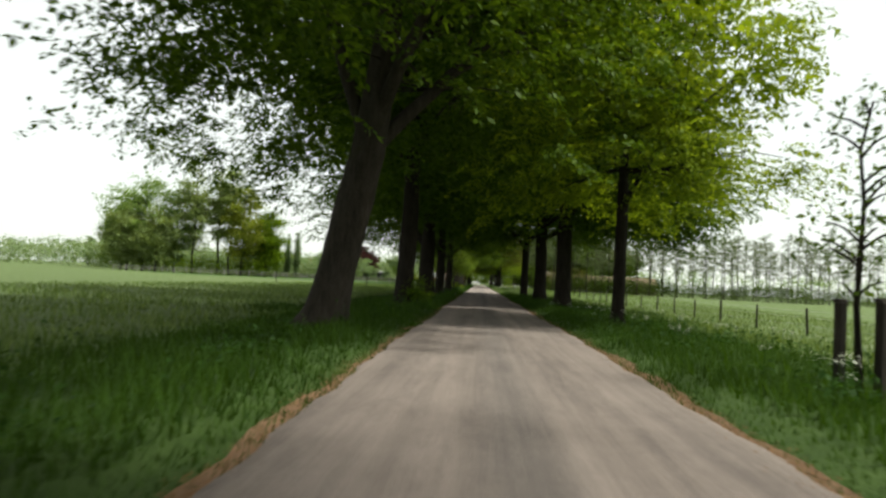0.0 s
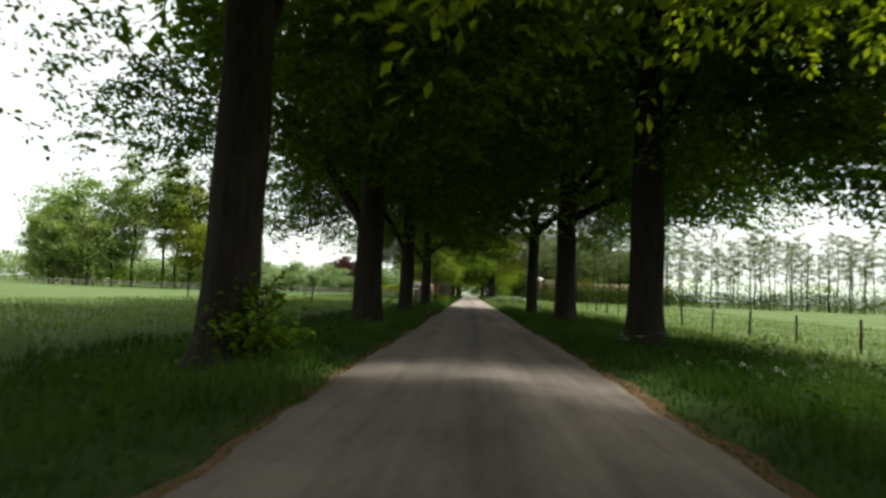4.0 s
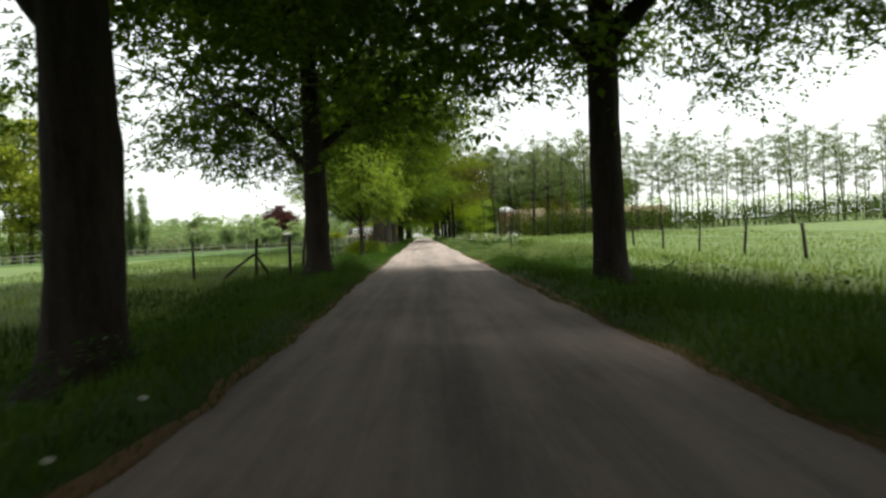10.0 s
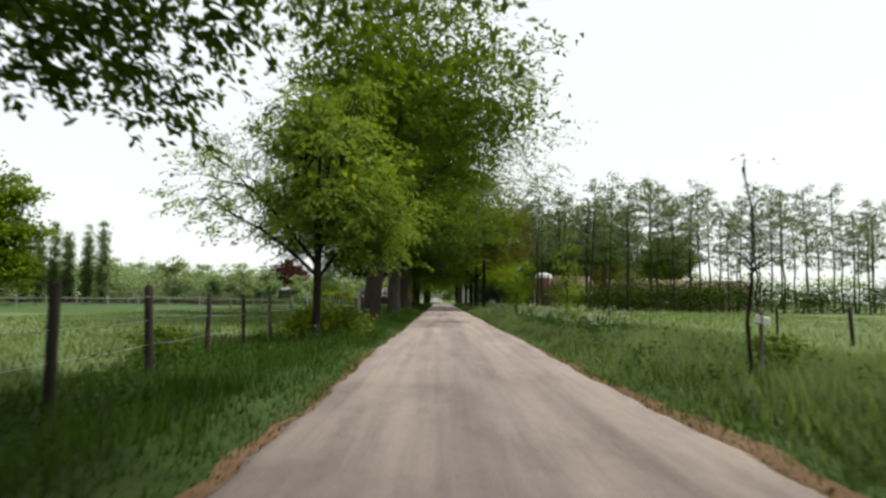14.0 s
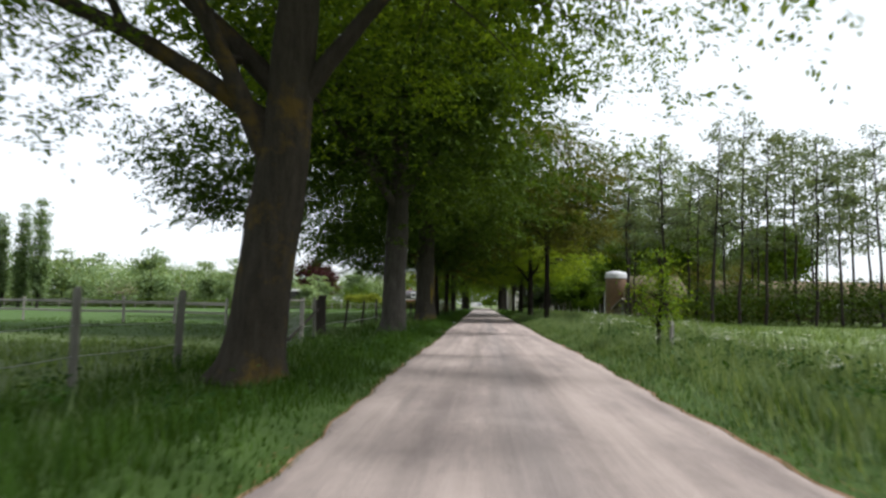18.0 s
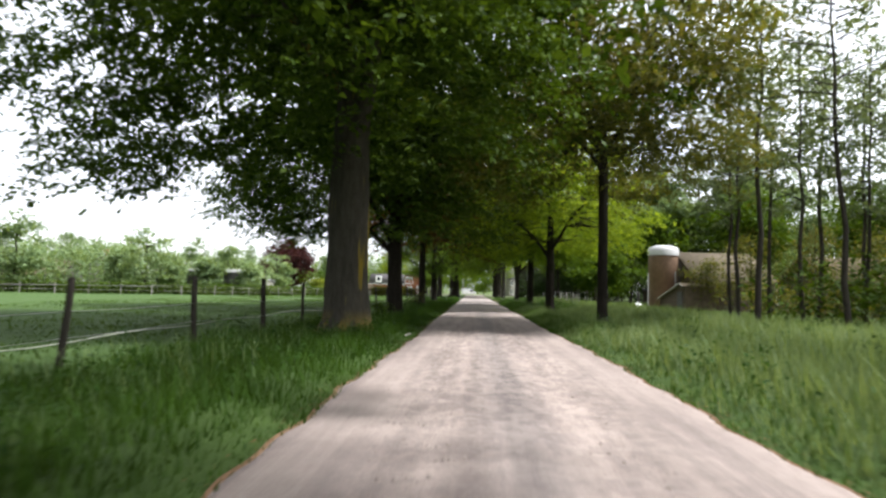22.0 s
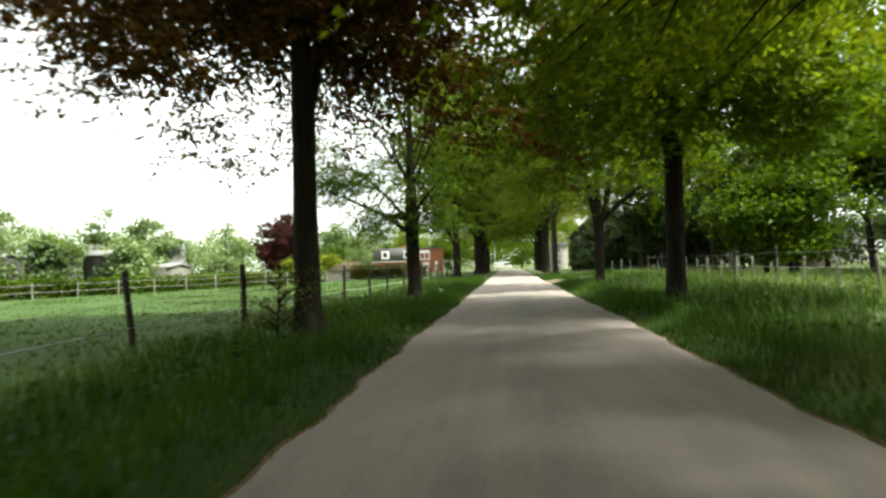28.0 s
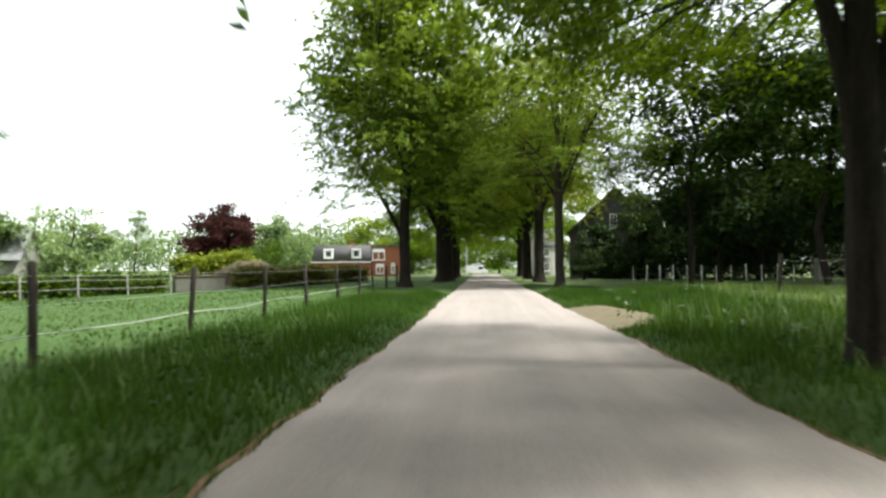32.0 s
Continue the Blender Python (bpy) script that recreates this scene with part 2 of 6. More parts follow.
CAR_PAINT = surface("white_car_paint", (0.7, 0.7, 0.7), (0.8, 0.8, 0.8), 1.0, 0.25, 0.0)
RUBBER = surface("black_rubber", (0.015, 0.015, 0.015), (0.03, 0.03, 0.03), 10.0)
LAMP_METAL = surface("painted_lamp_metal", (0.35, 0.36, 0.36), (0.5, 0.51, 0.51), 6.0, 0.5, 0.1)
glass_m, glass_nt, glass_sh = material("window_glass")
glass_sh.inputs["Base Color"].default_value = (0.03, 0.035, 0.04, 1)
glass_sh.inputs["Roughness"].default_value = 0.08
GLASS = glass_m


def ground_material():
    m, nt, sh = material("meadow_turf")
    big = noise_node(nt, 0.09, 4.0, 0.6)
    mid = noise_node(nt, 1.2, 5.0, 0.65)
    fine = noise_node(nt, 18.0, 4.0, 0.7)
    c = ramp(nt, big, [(0.35, (0.07552, 0.1133, 0.03304)), (0.65, (0.1392, 0.1805, 0.06608))])
    c = mixed(nt, 0.45, c, ramp(nt, mid, [(0.3, (0.04956, 0.0826, 0.0236)), (0.7, (0.1475, 0.1888, 0.0708))]))
    c = mixed(nt, 0.35, c, ramp(nt, fine, [(0.3, (0.04012, 0.06136, 0.02006)), (0.7, (0.1475, 0.1829, 0.07788))]))
    nt.links.new(c, sh.inputs["Base Color"])
    sh.inputs["Roughness"].default_value = 0.95
    sh.inputs["Specular IOR Level"].default_value = 0.15
    relief(nt, sh, fine, 0.8, 0.08)
    return m


def road_material():
    """Rolled gravel: pale dust, long darker wheel tracks, small stones; tan and dark at first, paler towards the village."""
    m, nt, sh = material("rolled_gravel")
    fine = noise_node(nt, 60.0, 4.0, 0.7)
    mid = noise_node(nt, 5.0, 5.0, 0.65)
    big = noise_node(nt, 0.35, 3.0, 0.6)
    track = noise_node(nt, 2.2, 5.0, 0.65, (1, 0.03, 1))
    c = ramp(nt, track, [(0.36, (0.085, 0.066, 0.056)), (0.62, (0.27, 0.216, 0.184))])
    c = mixed(nt, 0.25, c, ramp(nt, mid, [(0.3, (0.105, 0.086, 0.073)), (0.7, (0.26, 0.213, 0.186))]))
    c = mixed(nt, 0.3, c, ramp(nt, big, [(0.35, (0.133, 0.107, 0.0941)), (0.65, (0.24, 0.198, 0.174))]))
    c = mixed(nt, 0.28, c, ramp(nt, fine, [(0.3, (0.0918, 0.0741, 0.0647)), (0.7, (0.291, 0.246, 0.218))]))
    patch = noise_node(nt, 1.3, 6.0, 0.75, (1, 0.22, 1))
    c = mixed(nt, ramp(nt, patch, [(0.47, (0, 0, 0)), (0.6, (0.55, 0.55, 0.55))]), c, mixed(nt, 1.0, c, (0.68, 0.68, 0.7), "MULTIPLY"))
    co = nt.nodes.new("ShaderNodeTexCoord")
    xyz = nt.nodes.new("ShaderNodeSeparateXYZ")
    nt.links.new(co.outputs["Object"], xyz.inputs[0])
    # a dark worn strip runs down the middle between the wheel tracks
    strip = nt.nodes.new("ShaderNodeMapRange")
    strip.interpolation_type = "SMOOTHSTEP"
    strip.inputs[1].default_value, strip.inputs[2].default_value = 0.0, 0.55
    off_mid = nt.nodes.new("ShaderNodeMath")
    off_mid.operation = "ADD"
    off_mid.inputs[1].default_value = -0.3
    nt.links.new(xyz.outputs[0], off_mid.inputs[0])
    width = nt.nodes.new("ShaderNodeMath")
    width.operation = "ABSOLUTE"
    nt.links.new(off_mid.outputs[0], width.inputs[0])
    nt.links.new(width.outputs[0], strip.inputs[0])
    c = mixed(nt, strip.outputs[0], mixed(nt, 1.0, c, (0.78, 0.8, 0.82), "MULTIPLY"), c)
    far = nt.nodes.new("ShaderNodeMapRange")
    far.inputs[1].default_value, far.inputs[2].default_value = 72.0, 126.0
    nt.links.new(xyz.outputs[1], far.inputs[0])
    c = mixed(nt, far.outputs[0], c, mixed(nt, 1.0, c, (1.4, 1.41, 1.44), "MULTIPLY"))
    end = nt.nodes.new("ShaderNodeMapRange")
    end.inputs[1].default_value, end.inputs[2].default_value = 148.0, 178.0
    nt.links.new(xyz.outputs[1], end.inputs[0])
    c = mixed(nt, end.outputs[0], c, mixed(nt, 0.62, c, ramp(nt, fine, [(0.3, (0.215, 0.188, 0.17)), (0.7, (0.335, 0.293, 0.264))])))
    # the churned stretch is mottled: the lumps' light and shade put into the colour
    lump_shade = noise_node(nt, 7.0, 3.0, 0.6, (0.8, 0.55, 1))
    mask = None
    for lo, hi, axis in ((128.0, 135.0, 1), (153.0, 146.0, 1), (-1.3, -0.7, 0), (1.9, 1.2, 0)):
        band = nt.nodes.new("ShaderNodeMapRange")
        band.inputs[1].default_value, band.inputs[2].default_value = lo, hi
        nt.links.new(xyz.outputs[axis], band.inputs[0])
        if mask is None:
            mask = band.outputs[0]
        else:
            both = nt.nodes.new("ShaderNodeMath")
            both.operation = "MULTIPLY"
            nt.links.new(mask, both.inputs[0])
            nt.links.new(band.outputs[0], both.inputs[1])
            mask = both.outputs[0]
    lumpy = mixed(nt, ramp(nt, lump_shade, [(0.46, (0, 0, 0)), (0.56, (1, 1, 1))]), mixed(nt, 1.0, c, (1.06, 1.06, 1.05), "MULTIPLY"), mixed(nt, 1.0, c, (0.8, 0.8, 0.81), "MULTIPLY"))
    c = mixed(nt, mask, c, lumpy)
    nt.links.new(c, sh.inputs["Base Color"])
    sh.inputs["Roughness"].default_value = 0.93
    sh.inputs["Specular IOR Level"].default_value = 0.2
    relief(nt, sh, mixed(nt, 0.55, fine, mid), 0.8, 0.03)
    return m


TURF, GRAVEL = ground_material(), road_material()
# longer verge sward; part of the tree shade is put into its colour
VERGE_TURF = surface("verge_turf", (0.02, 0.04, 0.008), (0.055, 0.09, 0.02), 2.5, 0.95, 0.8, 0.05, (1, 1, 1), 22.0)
PADDOCK_TURF = surface("paddock_turf", (0.03, 0.06, 0.014), (0.064, 0.105, 0.028), 1.4, 0.95, 0.8, 0.05, (1, 1, 1), 20.0)
SOIL = surface("leaf_litter_soil", (0.09, 0.048, 0.02), (0.255, 0.136, 0.056), 7.0, 0.95, 0.6, 0.02)
DUST = surface("rusty_dust", (0.125, 0.074, 0.042), (0.21, 0.13, 0.076), 5.0, 0.95, 0.6, 0.02)
CLOD = surface("gravel_crumb", (0.18, 0.15, 0.132), (0.34, 0.285, 0.25), 8.0, 0.95, 0.4, 0.01)
SAND = surface("dry_sand", (0.085, 0.068, 0.04), (0.14, 0.117, 0.074), 3.0, 0.95, 0.4, 0.02)

# ---- builders ----


def np_mesh(name, verts, faces, mat, smooth=False):
    """A mesh from arrays: faces all with the same number of corners, or a list of such arrays."""
    groups = faces if isinstance(faces, list) else [faces]
    me = bpy.data.meshes.new(name)
    verts = np.asarray(verts, dtype=np.float32)
    me.vertices.add(len(verts))
    me.vertices.foreach_set("co", verts.ravel())
    loops = np.concatenate([np.asarray(g, dtype=np.int32).ravel() for g in groups])
    sizes = np.concatenate([np.full(len(g), np.asarray(g).shape[1], dtype=np.int32) for g in groups])
    me.loops.add(len(loops))
    me.loops.foreach_set("vertex_index", loops)
    me.polygons.add(len(sizes))
    me.polygons.foreach_set("loop_start", np.concatenate([[0], np.cumsum(sizes)[:-1]]).astype(np.int32))
    if smooth:
        me.polygons.foreach_set("use_smooth", np.ones(len(sizes), dtype=bool))
    me.update(calc_edges=True)
    if mat:
        me.materials.append(mat)
    return me


def empty(name, m, label, category, group="", kind=""):
    ob = new(name)
    ob.empty_display_size = 0.2
    ob.matrix_world = m
    return tagged(ob, label, category, group, kind)


def part(name, bm, mat, parent, label="", m=None):
    """One mesh object under a thing or a part; bm is a bmesh or a finished mesh."""
    if isinstance(bm, bmesh.types.BMesh):
        me = bpy.data.meshes.new(name)
        bm.to_mesh(me)
        bm.free()
        me.materials.append(mat)
    else:
        me = bm
    ob = new(name, me)
    ob.parent = parent
    if m is not None:
        ob.matrix_basis = m
    return tagged(ob, label)


def box(sx, sy, sz, bevel=0.01, at=(0, 0, 0), bm=None):
    """A bevelled box standing on at."""
    own = bmesh.new()
    bmesh.ops.create_cube(own, size=1.0)
    for v in own.verts:
        v.co = Vector((v.co.x * sx, v.co.y * sy, (v.co.z + 0.5) * sz))
    if bevel > 0:
        bmesh.ops.bevel(own, geom=own.edges[:], offset=min(bevel, 0.3 * min(sx, sy, sz)), segments=1, affect="EDGES")
    for v in own.verts:
        v.co += Vector(at)
    if bm is None:
        return own
    me = bpy.data.meshes.new("piece")
    own.to_mesh(me)
    own.free()
    bm.from_mesh(me)
    bpy.data.meshes.remove(me)
    return bm


def tube(points, radii, sides=8, lobes=0.0, rng=None):
    """Rings along a line: arrays of corners and faces, closed at the end."""
    points, radii = np.asarray(points, float), np.asarray(radii, float)
    tang = np.gradient(points, axis=0)
    tang /= np.linalg.norm(tang, axis=1, keepdims=True) + 1e-9
    side = np.cross(tang, np.where(np.abs(tang[:, 2:3]) > 0.9, [[1.0, 0, 0]], [[0, 0, 1.0]]))
    side /= np.linalg.norm(side, axis=1, keepdims=True) + 1e-9
    up = np.cross(side, tang)
    # keep the rings from twisting where the reference axis flips
    for k in range(1, len(points)):
        s = side[k - 1] - tang[k] * (side[k - 1] @ tang[k])
        s /= np.linalg.norm(s) + 1e-9
        side[k], up[k] = s, np.cross(s, tang[k])
    a = np.linspace(0, 2 * np.pi, sides, endpoint=False)
    r = radii[:, None] * np.ones(sides)
    if rng is not None:
        r = r * (1 + lobes * rng.normal(size=sides)[None, :] + 0.4 * lobes * rng.normal(size=r.shape))
    v = points[:, None] + r[..., None] * (np.cos(a)[None, :, None] * side[:, None] + np.sin(a)[None, :, None] * up[:, None])
    n = len(points)
    i = np.arange(n - 1)[:, None] * sides
    j = np.arange(sides)[None, :]
    f = np.stack([i + j, i + (j + 1) % sides, i + sides + (j + 1) % sides, i + sides + j], -1).reshape(-1, 4)
    return v.reshape(-1, 3), f


def joined(pieces):
    verts, faces, base = [], [], 0
    for v, f in pieces:
        verts.append(v)
        faces.append(f + base)
        base += len(v)
    return np.concatenate(verts), np.concatenate(faces)


def leaf_shapes(c, az, pitch, roll, ln, wd, simple):
    """Leaves at the given places and angles: folded quads, or plain three-cornered leaves."""
    n = len(c)
    ax = np.stack([np.cos(az) * np.cos(pitch), np.sin(az) * np.cos(pitch), np.sin(pitch)], -1)
    lv = np.stack([-np.sin(az), np.cos(az), np.zeros(n)], -1)
    upv = np.cross(ax, lv)
    sd = lv * np.cos(roll)[:, None] + upv * np.sin(roll)[:, None]
    nr = np.cross(ax, sd)
    a = c - ax * (ln / 2)[:, None]
    t = c + ax * (ln / 2)[:, None]
    if simple:
        v = np.stack([a + sd * (wd * 0.55)[:, None], t, a - sd * (wd * 0.55)[:, None]], 1).reshape(-1, 3)
        return v, np.arange(3 * n).reshape(-1, 3)
    b = c + sd * (wd / 2)[:, None] + nr * (wd * 0.18)[:, None]
    e = c - sd * (wd / 2)[:, None] + nr * (wd * 0.18)[:, None]
    v = np.stack([a, b, t, e], 1).reshape(-1, 3)
    return v, np.arange(4 * n).reshape(-1, 4)


def leaf_cloud(centres, per, spread, size, rng, droop=0.25, flat=0.5, simple=False):
    """Leaves strewn round the given twig ends."""
    n = len(centres) * per
    c = np.repeat(centres, per, axis=0) + rng.normal(size=(n, 3)) * spread * np.array([1, 1, flat])
    ln = size * rng.uniform(0.65, 1.35, n)
    return leaf_shapes(c, rng.uniform(0, 2 * np.pi, n), rng.normal(-droop, 0.5, n), rng.normal(0, 0.6, n), ln, ln * rng.uniform(0.42, 0.62, n), simple)


def sprays(ends, middle, per, reach, size, rng, hang=0.4, simple=True, fans=3):
    """Leaves set in two rows along drooping twigs that fan outwards from the given twig ends."""
    m = len(ends) * fans
    c = np.repeat(ends, fans, axis=0)
    out = c[:, :2] - np.array(middle)
    az = np.arctan2(out[:, 1], out[:, 0]) + rng.normal(0, 0.95, m)
    c = c + rng.normal(size=(m, 3)) * reach * np.array([0.3, 0.3, 0.2])
    long = reach * rng.uniform(0.55, 1.35, m)
    rise = rng.normal(0.1, 0.22, m)
    fall = hang * rng.uniform(0.4, 1.5, m)
    k = max(1, per // fans)
    s = rng.uniform(0, 1, (m, k))
    side = rng.uniform(-1, 1, (m, k)) * 0.3 * (1 - 0.6 * s)
    ca, sa, lg = np.cos(az)[:, None], np.sin(az)[:, None], long[:, None]
    px = c[:, 0:1] + lg * (s * ca - side * sa)
    py = c[:, 1:2] + lg * (s * sa + side * ca)
    pz = c[:, 2:3] + lg * (s * rise[:, None] - fall[:, None] * s**2) + rng.normal(size=(m, k)) * 0.05
    p = np.stack([px, py, pz], -1).reshape(-1, 3)
    n = len(p)
    la = (az[:, None] + np.sign(side) * rng.uniform(0.2, 1.1, (m, k))).ravel()
    pitch = (-0.2 - 0.9 * fall[:, None] * s).ravel() + rng.normal(0, 0.33, n)
    ln = size * rng.uniform(0.65, 1.35, n)
    return leaf_shapes(p, la, pitch, rng.normal(0, 0.5, n), ln, ln * rng.uniform(0.42, 0.62, n), simple)


def crown_points(n, rng, low, high, rx, ry, cx=0.0, cy=0.0, inner=0.35, belly=0.4):
    """Twig ends within an uneven crown: full in the outer shell, thin inside, widest at belly."""
    d = rng.normal(size=(n, 3))
    d /= np.linalg.norm(d, axis=1, keepdims=True)
    k = rng.uniform(inner**3, 1, n) ** (1 / 3)
    az = np.arctan2(d[:, 1], d[:, 0])
    ph = rng.uniform(0, 6.28, 4)
    lump = 1 + 0.13 * np.sin(3 * az + ph[0] + 2 * d[:, 2]) + 0.1 * np.sin(5 * az + ph[1] - 3 * d[:, 2]) + 0.08 * np.sin(7 * d[:, 2] + ph[2])
    mid = low + (high - low) * belly
    z = np.where(d[:, 2] > 0, mid + d[:, 2] * k * (high - mid), mid + d[:, 2] * k * (mid - low))
    return np.stack([cx + d[:, 0] * k * rx * lump, cy + d[:, 1] * k * ry * lump, z], -1)


def gathered(points, rng, n, share, sigma):
    """Most of the twig ends drawn together into clumps, with gaps between them."""
    heads = points[rng.integers(0, len(points), n)]
    pick = rng.integers(0, n, len(points))
    pulled = heads[pick] + rng.normal(size=points.shape) * sigma * np.array([1, 1, 0.55])
    return np.where(rng.uniform(0, 1, len(points))[:, None] < share, pulled, points)


def bough(start, end, r0, rng, bend=0.12, n=7, up=0.15):
    """A limb's line from the trunk to its end, arched a little upwards."""
    s = np.linspace(0, 1, n)[:, None]
    start, end = np.asarray(start, float), np.asarray(end, float)
    ln = np.linalg.norm(end - start)
    p = start + (end - start) * s
    p[:, 2] += up * ln * np.sin(np.pi * s[:, 0]) * 0.5
    w = rng.normal(size=(n, 3)) * bend * ln * 0.18
    w[0] = 0
    p += np.cumsum(w, 0) * 0.5 * np.sin(np.pi * np.clip(s, 0, 1))
    return p, r0 * (1 - 0.85 * s[:, 0]) + 0.008


def tree(name, label, x, y, r, height, fork, low, rx, ry, leaf, bark, twigs, per, size, seed, lean=(0.0, 0.0), limbs=6, category="tree",
         off=(0.0, 0.0), spread=0.45, group="avenue trees", first=None, leader=0.75, belly=0.26, flare=0.55, sides=26, inner=0.5, heart_n=1250, lobes=(), folded=False, twig_n=150, hang=0.4, limb_r=0.42):
    """A broadleaved tree: flared trunk that runs on as the leader, arched limbs with side branches, a crown of single leaves."""
    rng = np.random.default_rng(seed)
    ob = empty(name, Matrix.Translation((x, y, float(ground(x, y)) - 0.02)), label, category, group)
    top = height * leader
    hs = np.concatenate([[-0.25, 0, 0.08, 0.16, 0.28, 0.42, 0.6, 0.8, 1.0], np.arange(1.25, 6.0, 0.25), np.linspace(6.2, top, 7)])
    wob = np.cumsum(rng.normal(size=(len(hs), 2)) * 0.0035 * top / 9, 0)
    wob[:9] *= 0.2
    px, py = np.tan(radians(lean[0])) * np.maximum(hs, 0), np.tan(radians(lean[1])) * np.maximum(hs, 0)
    bend = np.where(hs > fork, (hs - fork) * 0.6, 0)
    px, py = px - np.tan(radians(lean[0])) * bend, py - np.tan(radians(lean[1])) * bend
    line = np.stack([px + wob[:, 0], py + wob[:, 1], hs], -1)
    rad = np.where(hs < fork, r * (1 - 0.12 * np.clip(hs / fork, 0, 1)), r * 0.85 * (1 - 0.9 * np.clip((hs - fork) / (top - fork), 0, 1)) + 0.015)
    rad = rad * (1 + flare * np.exp(-np.clip(hs, 0, 9) / 0.28))
    v, f = tube(line, rad, sides, 0.012, rng)
    core = np.repeat(line, sides, 0)
    a = np.arctan2(v[:, 1] - core[:, 1], v[:, 0] - core[:, 0])
    hh, ph = core[:, 2], rng.uniform(0, 6.28, 4)
    swell = 0.045 * np.sin(3 * a + ph[0] + 0.7 * hh) + 0.03 * np.sin(5 * a + ph[1] - 0.9 * hh) + 0.02 * np.sin(9 * a + ph[2] + 0.4 * hh) + 0.02 * np.sin(2.3 * hh + ph[3])
    for q in range(5):
        turn = np.angle(np.exp(1j * (a - rng.uniform(0, 6.28))))
        swell += rng.uniform(0.06, 0.16) * np.exp(-((turn / 0.35) ** 2) - ((hh - rng.uniform(0.6, 4.5)) / rng.uniform(0.12, 0.3)) ** 2)
    v += (v - core) * swell[:, None]
    # buttress roots
    k = np.exp(-np.clip(v[:, 2], 0, 9) / 0.3)[:, None] * (0.16 * np.sin(5 * a + seed))[:, None]
    v[:, :2] += (v[:, :2] - line[1, :2]) * k
    part("trunk", np_mesh("trunk", v, f, bark, True), bark, ob)

    def axis(h):
        return np.array([np.interp(h, hs, line[:, 0]), np.interp(h, hs, line[:, 1]), h])

    ends = gathered(crown_points(twigs, rng, low, height, rx, ry, off[0], off[1], inner, belly), rng, twigs // 7, 0.75, 0.085 * (rx + ry) / 2)
    # hollow under the dome: near the trunk the leaves begin higher
    out = np.hypot((ends[:, 0] - off[0]) / rx, (ends[:, 1] - off[1]) / ry)
    floor_z = low + (fork + 0.28 * (height - fork) - low) * np.clip(1 - out / 0.7, 0, 1) ** 0.7
    ends[:, 2] = np.where(ends[:, 2] < floor_z, floor_z + rng.uniform(0, 0.25, len(ends)) * (height - floor_z), ends[:, 2])
    # outer sprays hang down
    for cx, cy, z0, z1, lx, ly, n in lobes:
        ends = np.concatenate([ends, gathered(crown_points(n, rng, z0, z1, lx, ly, cx, cy, 0.2, 0.5), rng, max(4, n // 7), 0.7, 0.12 * lx)])
    # the limbs reach for parts of the crown on all sides
    starts = np.sort(rng.uniform(fork * 0.95, max(fork * 1.1, top * 0.7), limbs))
    boughs, nodes, owner = [], [], []
    for n in range(limbs):
        az = n * 2.4 + rng.uniform(-0.4, 0.4) + seed
        h0 = starts[n] if n else fork
        out = rng.uniform(0.55, 0.75)
        z1 = min(height * 0.93, h0 + (height - h0) * rng.uniform(0.25, 0.6))
        mid = low + (height - low) * belly
        out *= math.sqrt(max(0.15, 1 - max(0.0, (z1 - mid) / (height - mid)) ** 2))
        end = np.array([off[0] + np.cos(az) * rx * out, off[1] + np.sin(az) * ry * out, z1])
        if first and n < len(first):
            end = np.array(first[n][1:4])
            h0 = first[n][0]
        b0 = axis(h0)
        rb = r * (limb_r - 0.17 * n / limbs)
        p, rr = bough(b0, end, rb, rng)
        pieces = [tube(p, rr, 8, 0.04, rng)]
        for q in range(5):
            k0 = rng.integers(2, 6)
            e2 = p[k0] + (end - b0) * 0.16 * rng.uniform(0.5, 1.2) + np.clip(rng.normal(size=3), -1.2, 1.2) * np.array([1, 1, 0.6]) * rx * 0.15
            p2, r2 = bough(p[k0], e2, rr[k0] * 0.6, rng, 0.2, 5)
            pieces.append(tube(p2, r2, 5))
            nodes.append(p2[2:])
            owner += [n] * len(p2[2:])
        nodes.append(p[2:])
        owner += [n] * len(p[2:])
        boughs.append(pieces)
    # thin twigs from the limbs to the leaves
    nodes, owner = np.concatenate(nodes), np.array(owner)
    for e in ends[rng.permutation(len(ends))[:twig_n]]:
        gap = np.linalg.norm(nodes - e, axis=1) + 3.0 * np.maximum(nodes[:, 2] - e[2] - 0.5, 0)
        k0 = int(np.argmin(gap))
        if gap[k0] < 5.0:
            p2, r2 = bough(nodes[k0], e, 0.028, rng, 0.2, 4)
            boughs[owner[k0]].append(tube(p2, r2, 3))
    for pieces in boughs:
        v, f = joined(pieces)
        part("limb", np_mesh("limb", v, f, bark, True), bark, ob)
    near = ends[:, 2] < low + 0.27 * (height - low)
    if folded:
        near[:] = True
    leaves = [sprays(ends[near], off, int(per * 1.22), 2.6 * spread, size * (0.755 if not folded else 0.8), rng, hang, False)]
    if not near.all():
        leaves.append(sprays(ends[~near], off, int(per * 0.85), 2.6 * spread, size * 0.95, rng, hang))
    heart = crown_points(heart_n, rng, max(low + 1.5, fork + 0.2 * (height - fork)), height * 0.95, rx * 0.82, ry * 0.82, off[0], off[1], 0.2, 0.35)
    heart = gathered(heart, rng, max(6, heart_n // 14), 0.85, 0.075 * (rx + ry))
    high = heart[:, 2] > low + 0.4 * (height - low)
    leaves.append(leaf_cloud(heart[high], 9, 0.5, size * (2.35 if heart_n > 1000 else 1.6), rng, flat=0.3, simple=True))
    leaves.append(leaf_cloud(heart[~high], 13, 0.5, size * 1.12, rng, flat=0.3, simple=True))
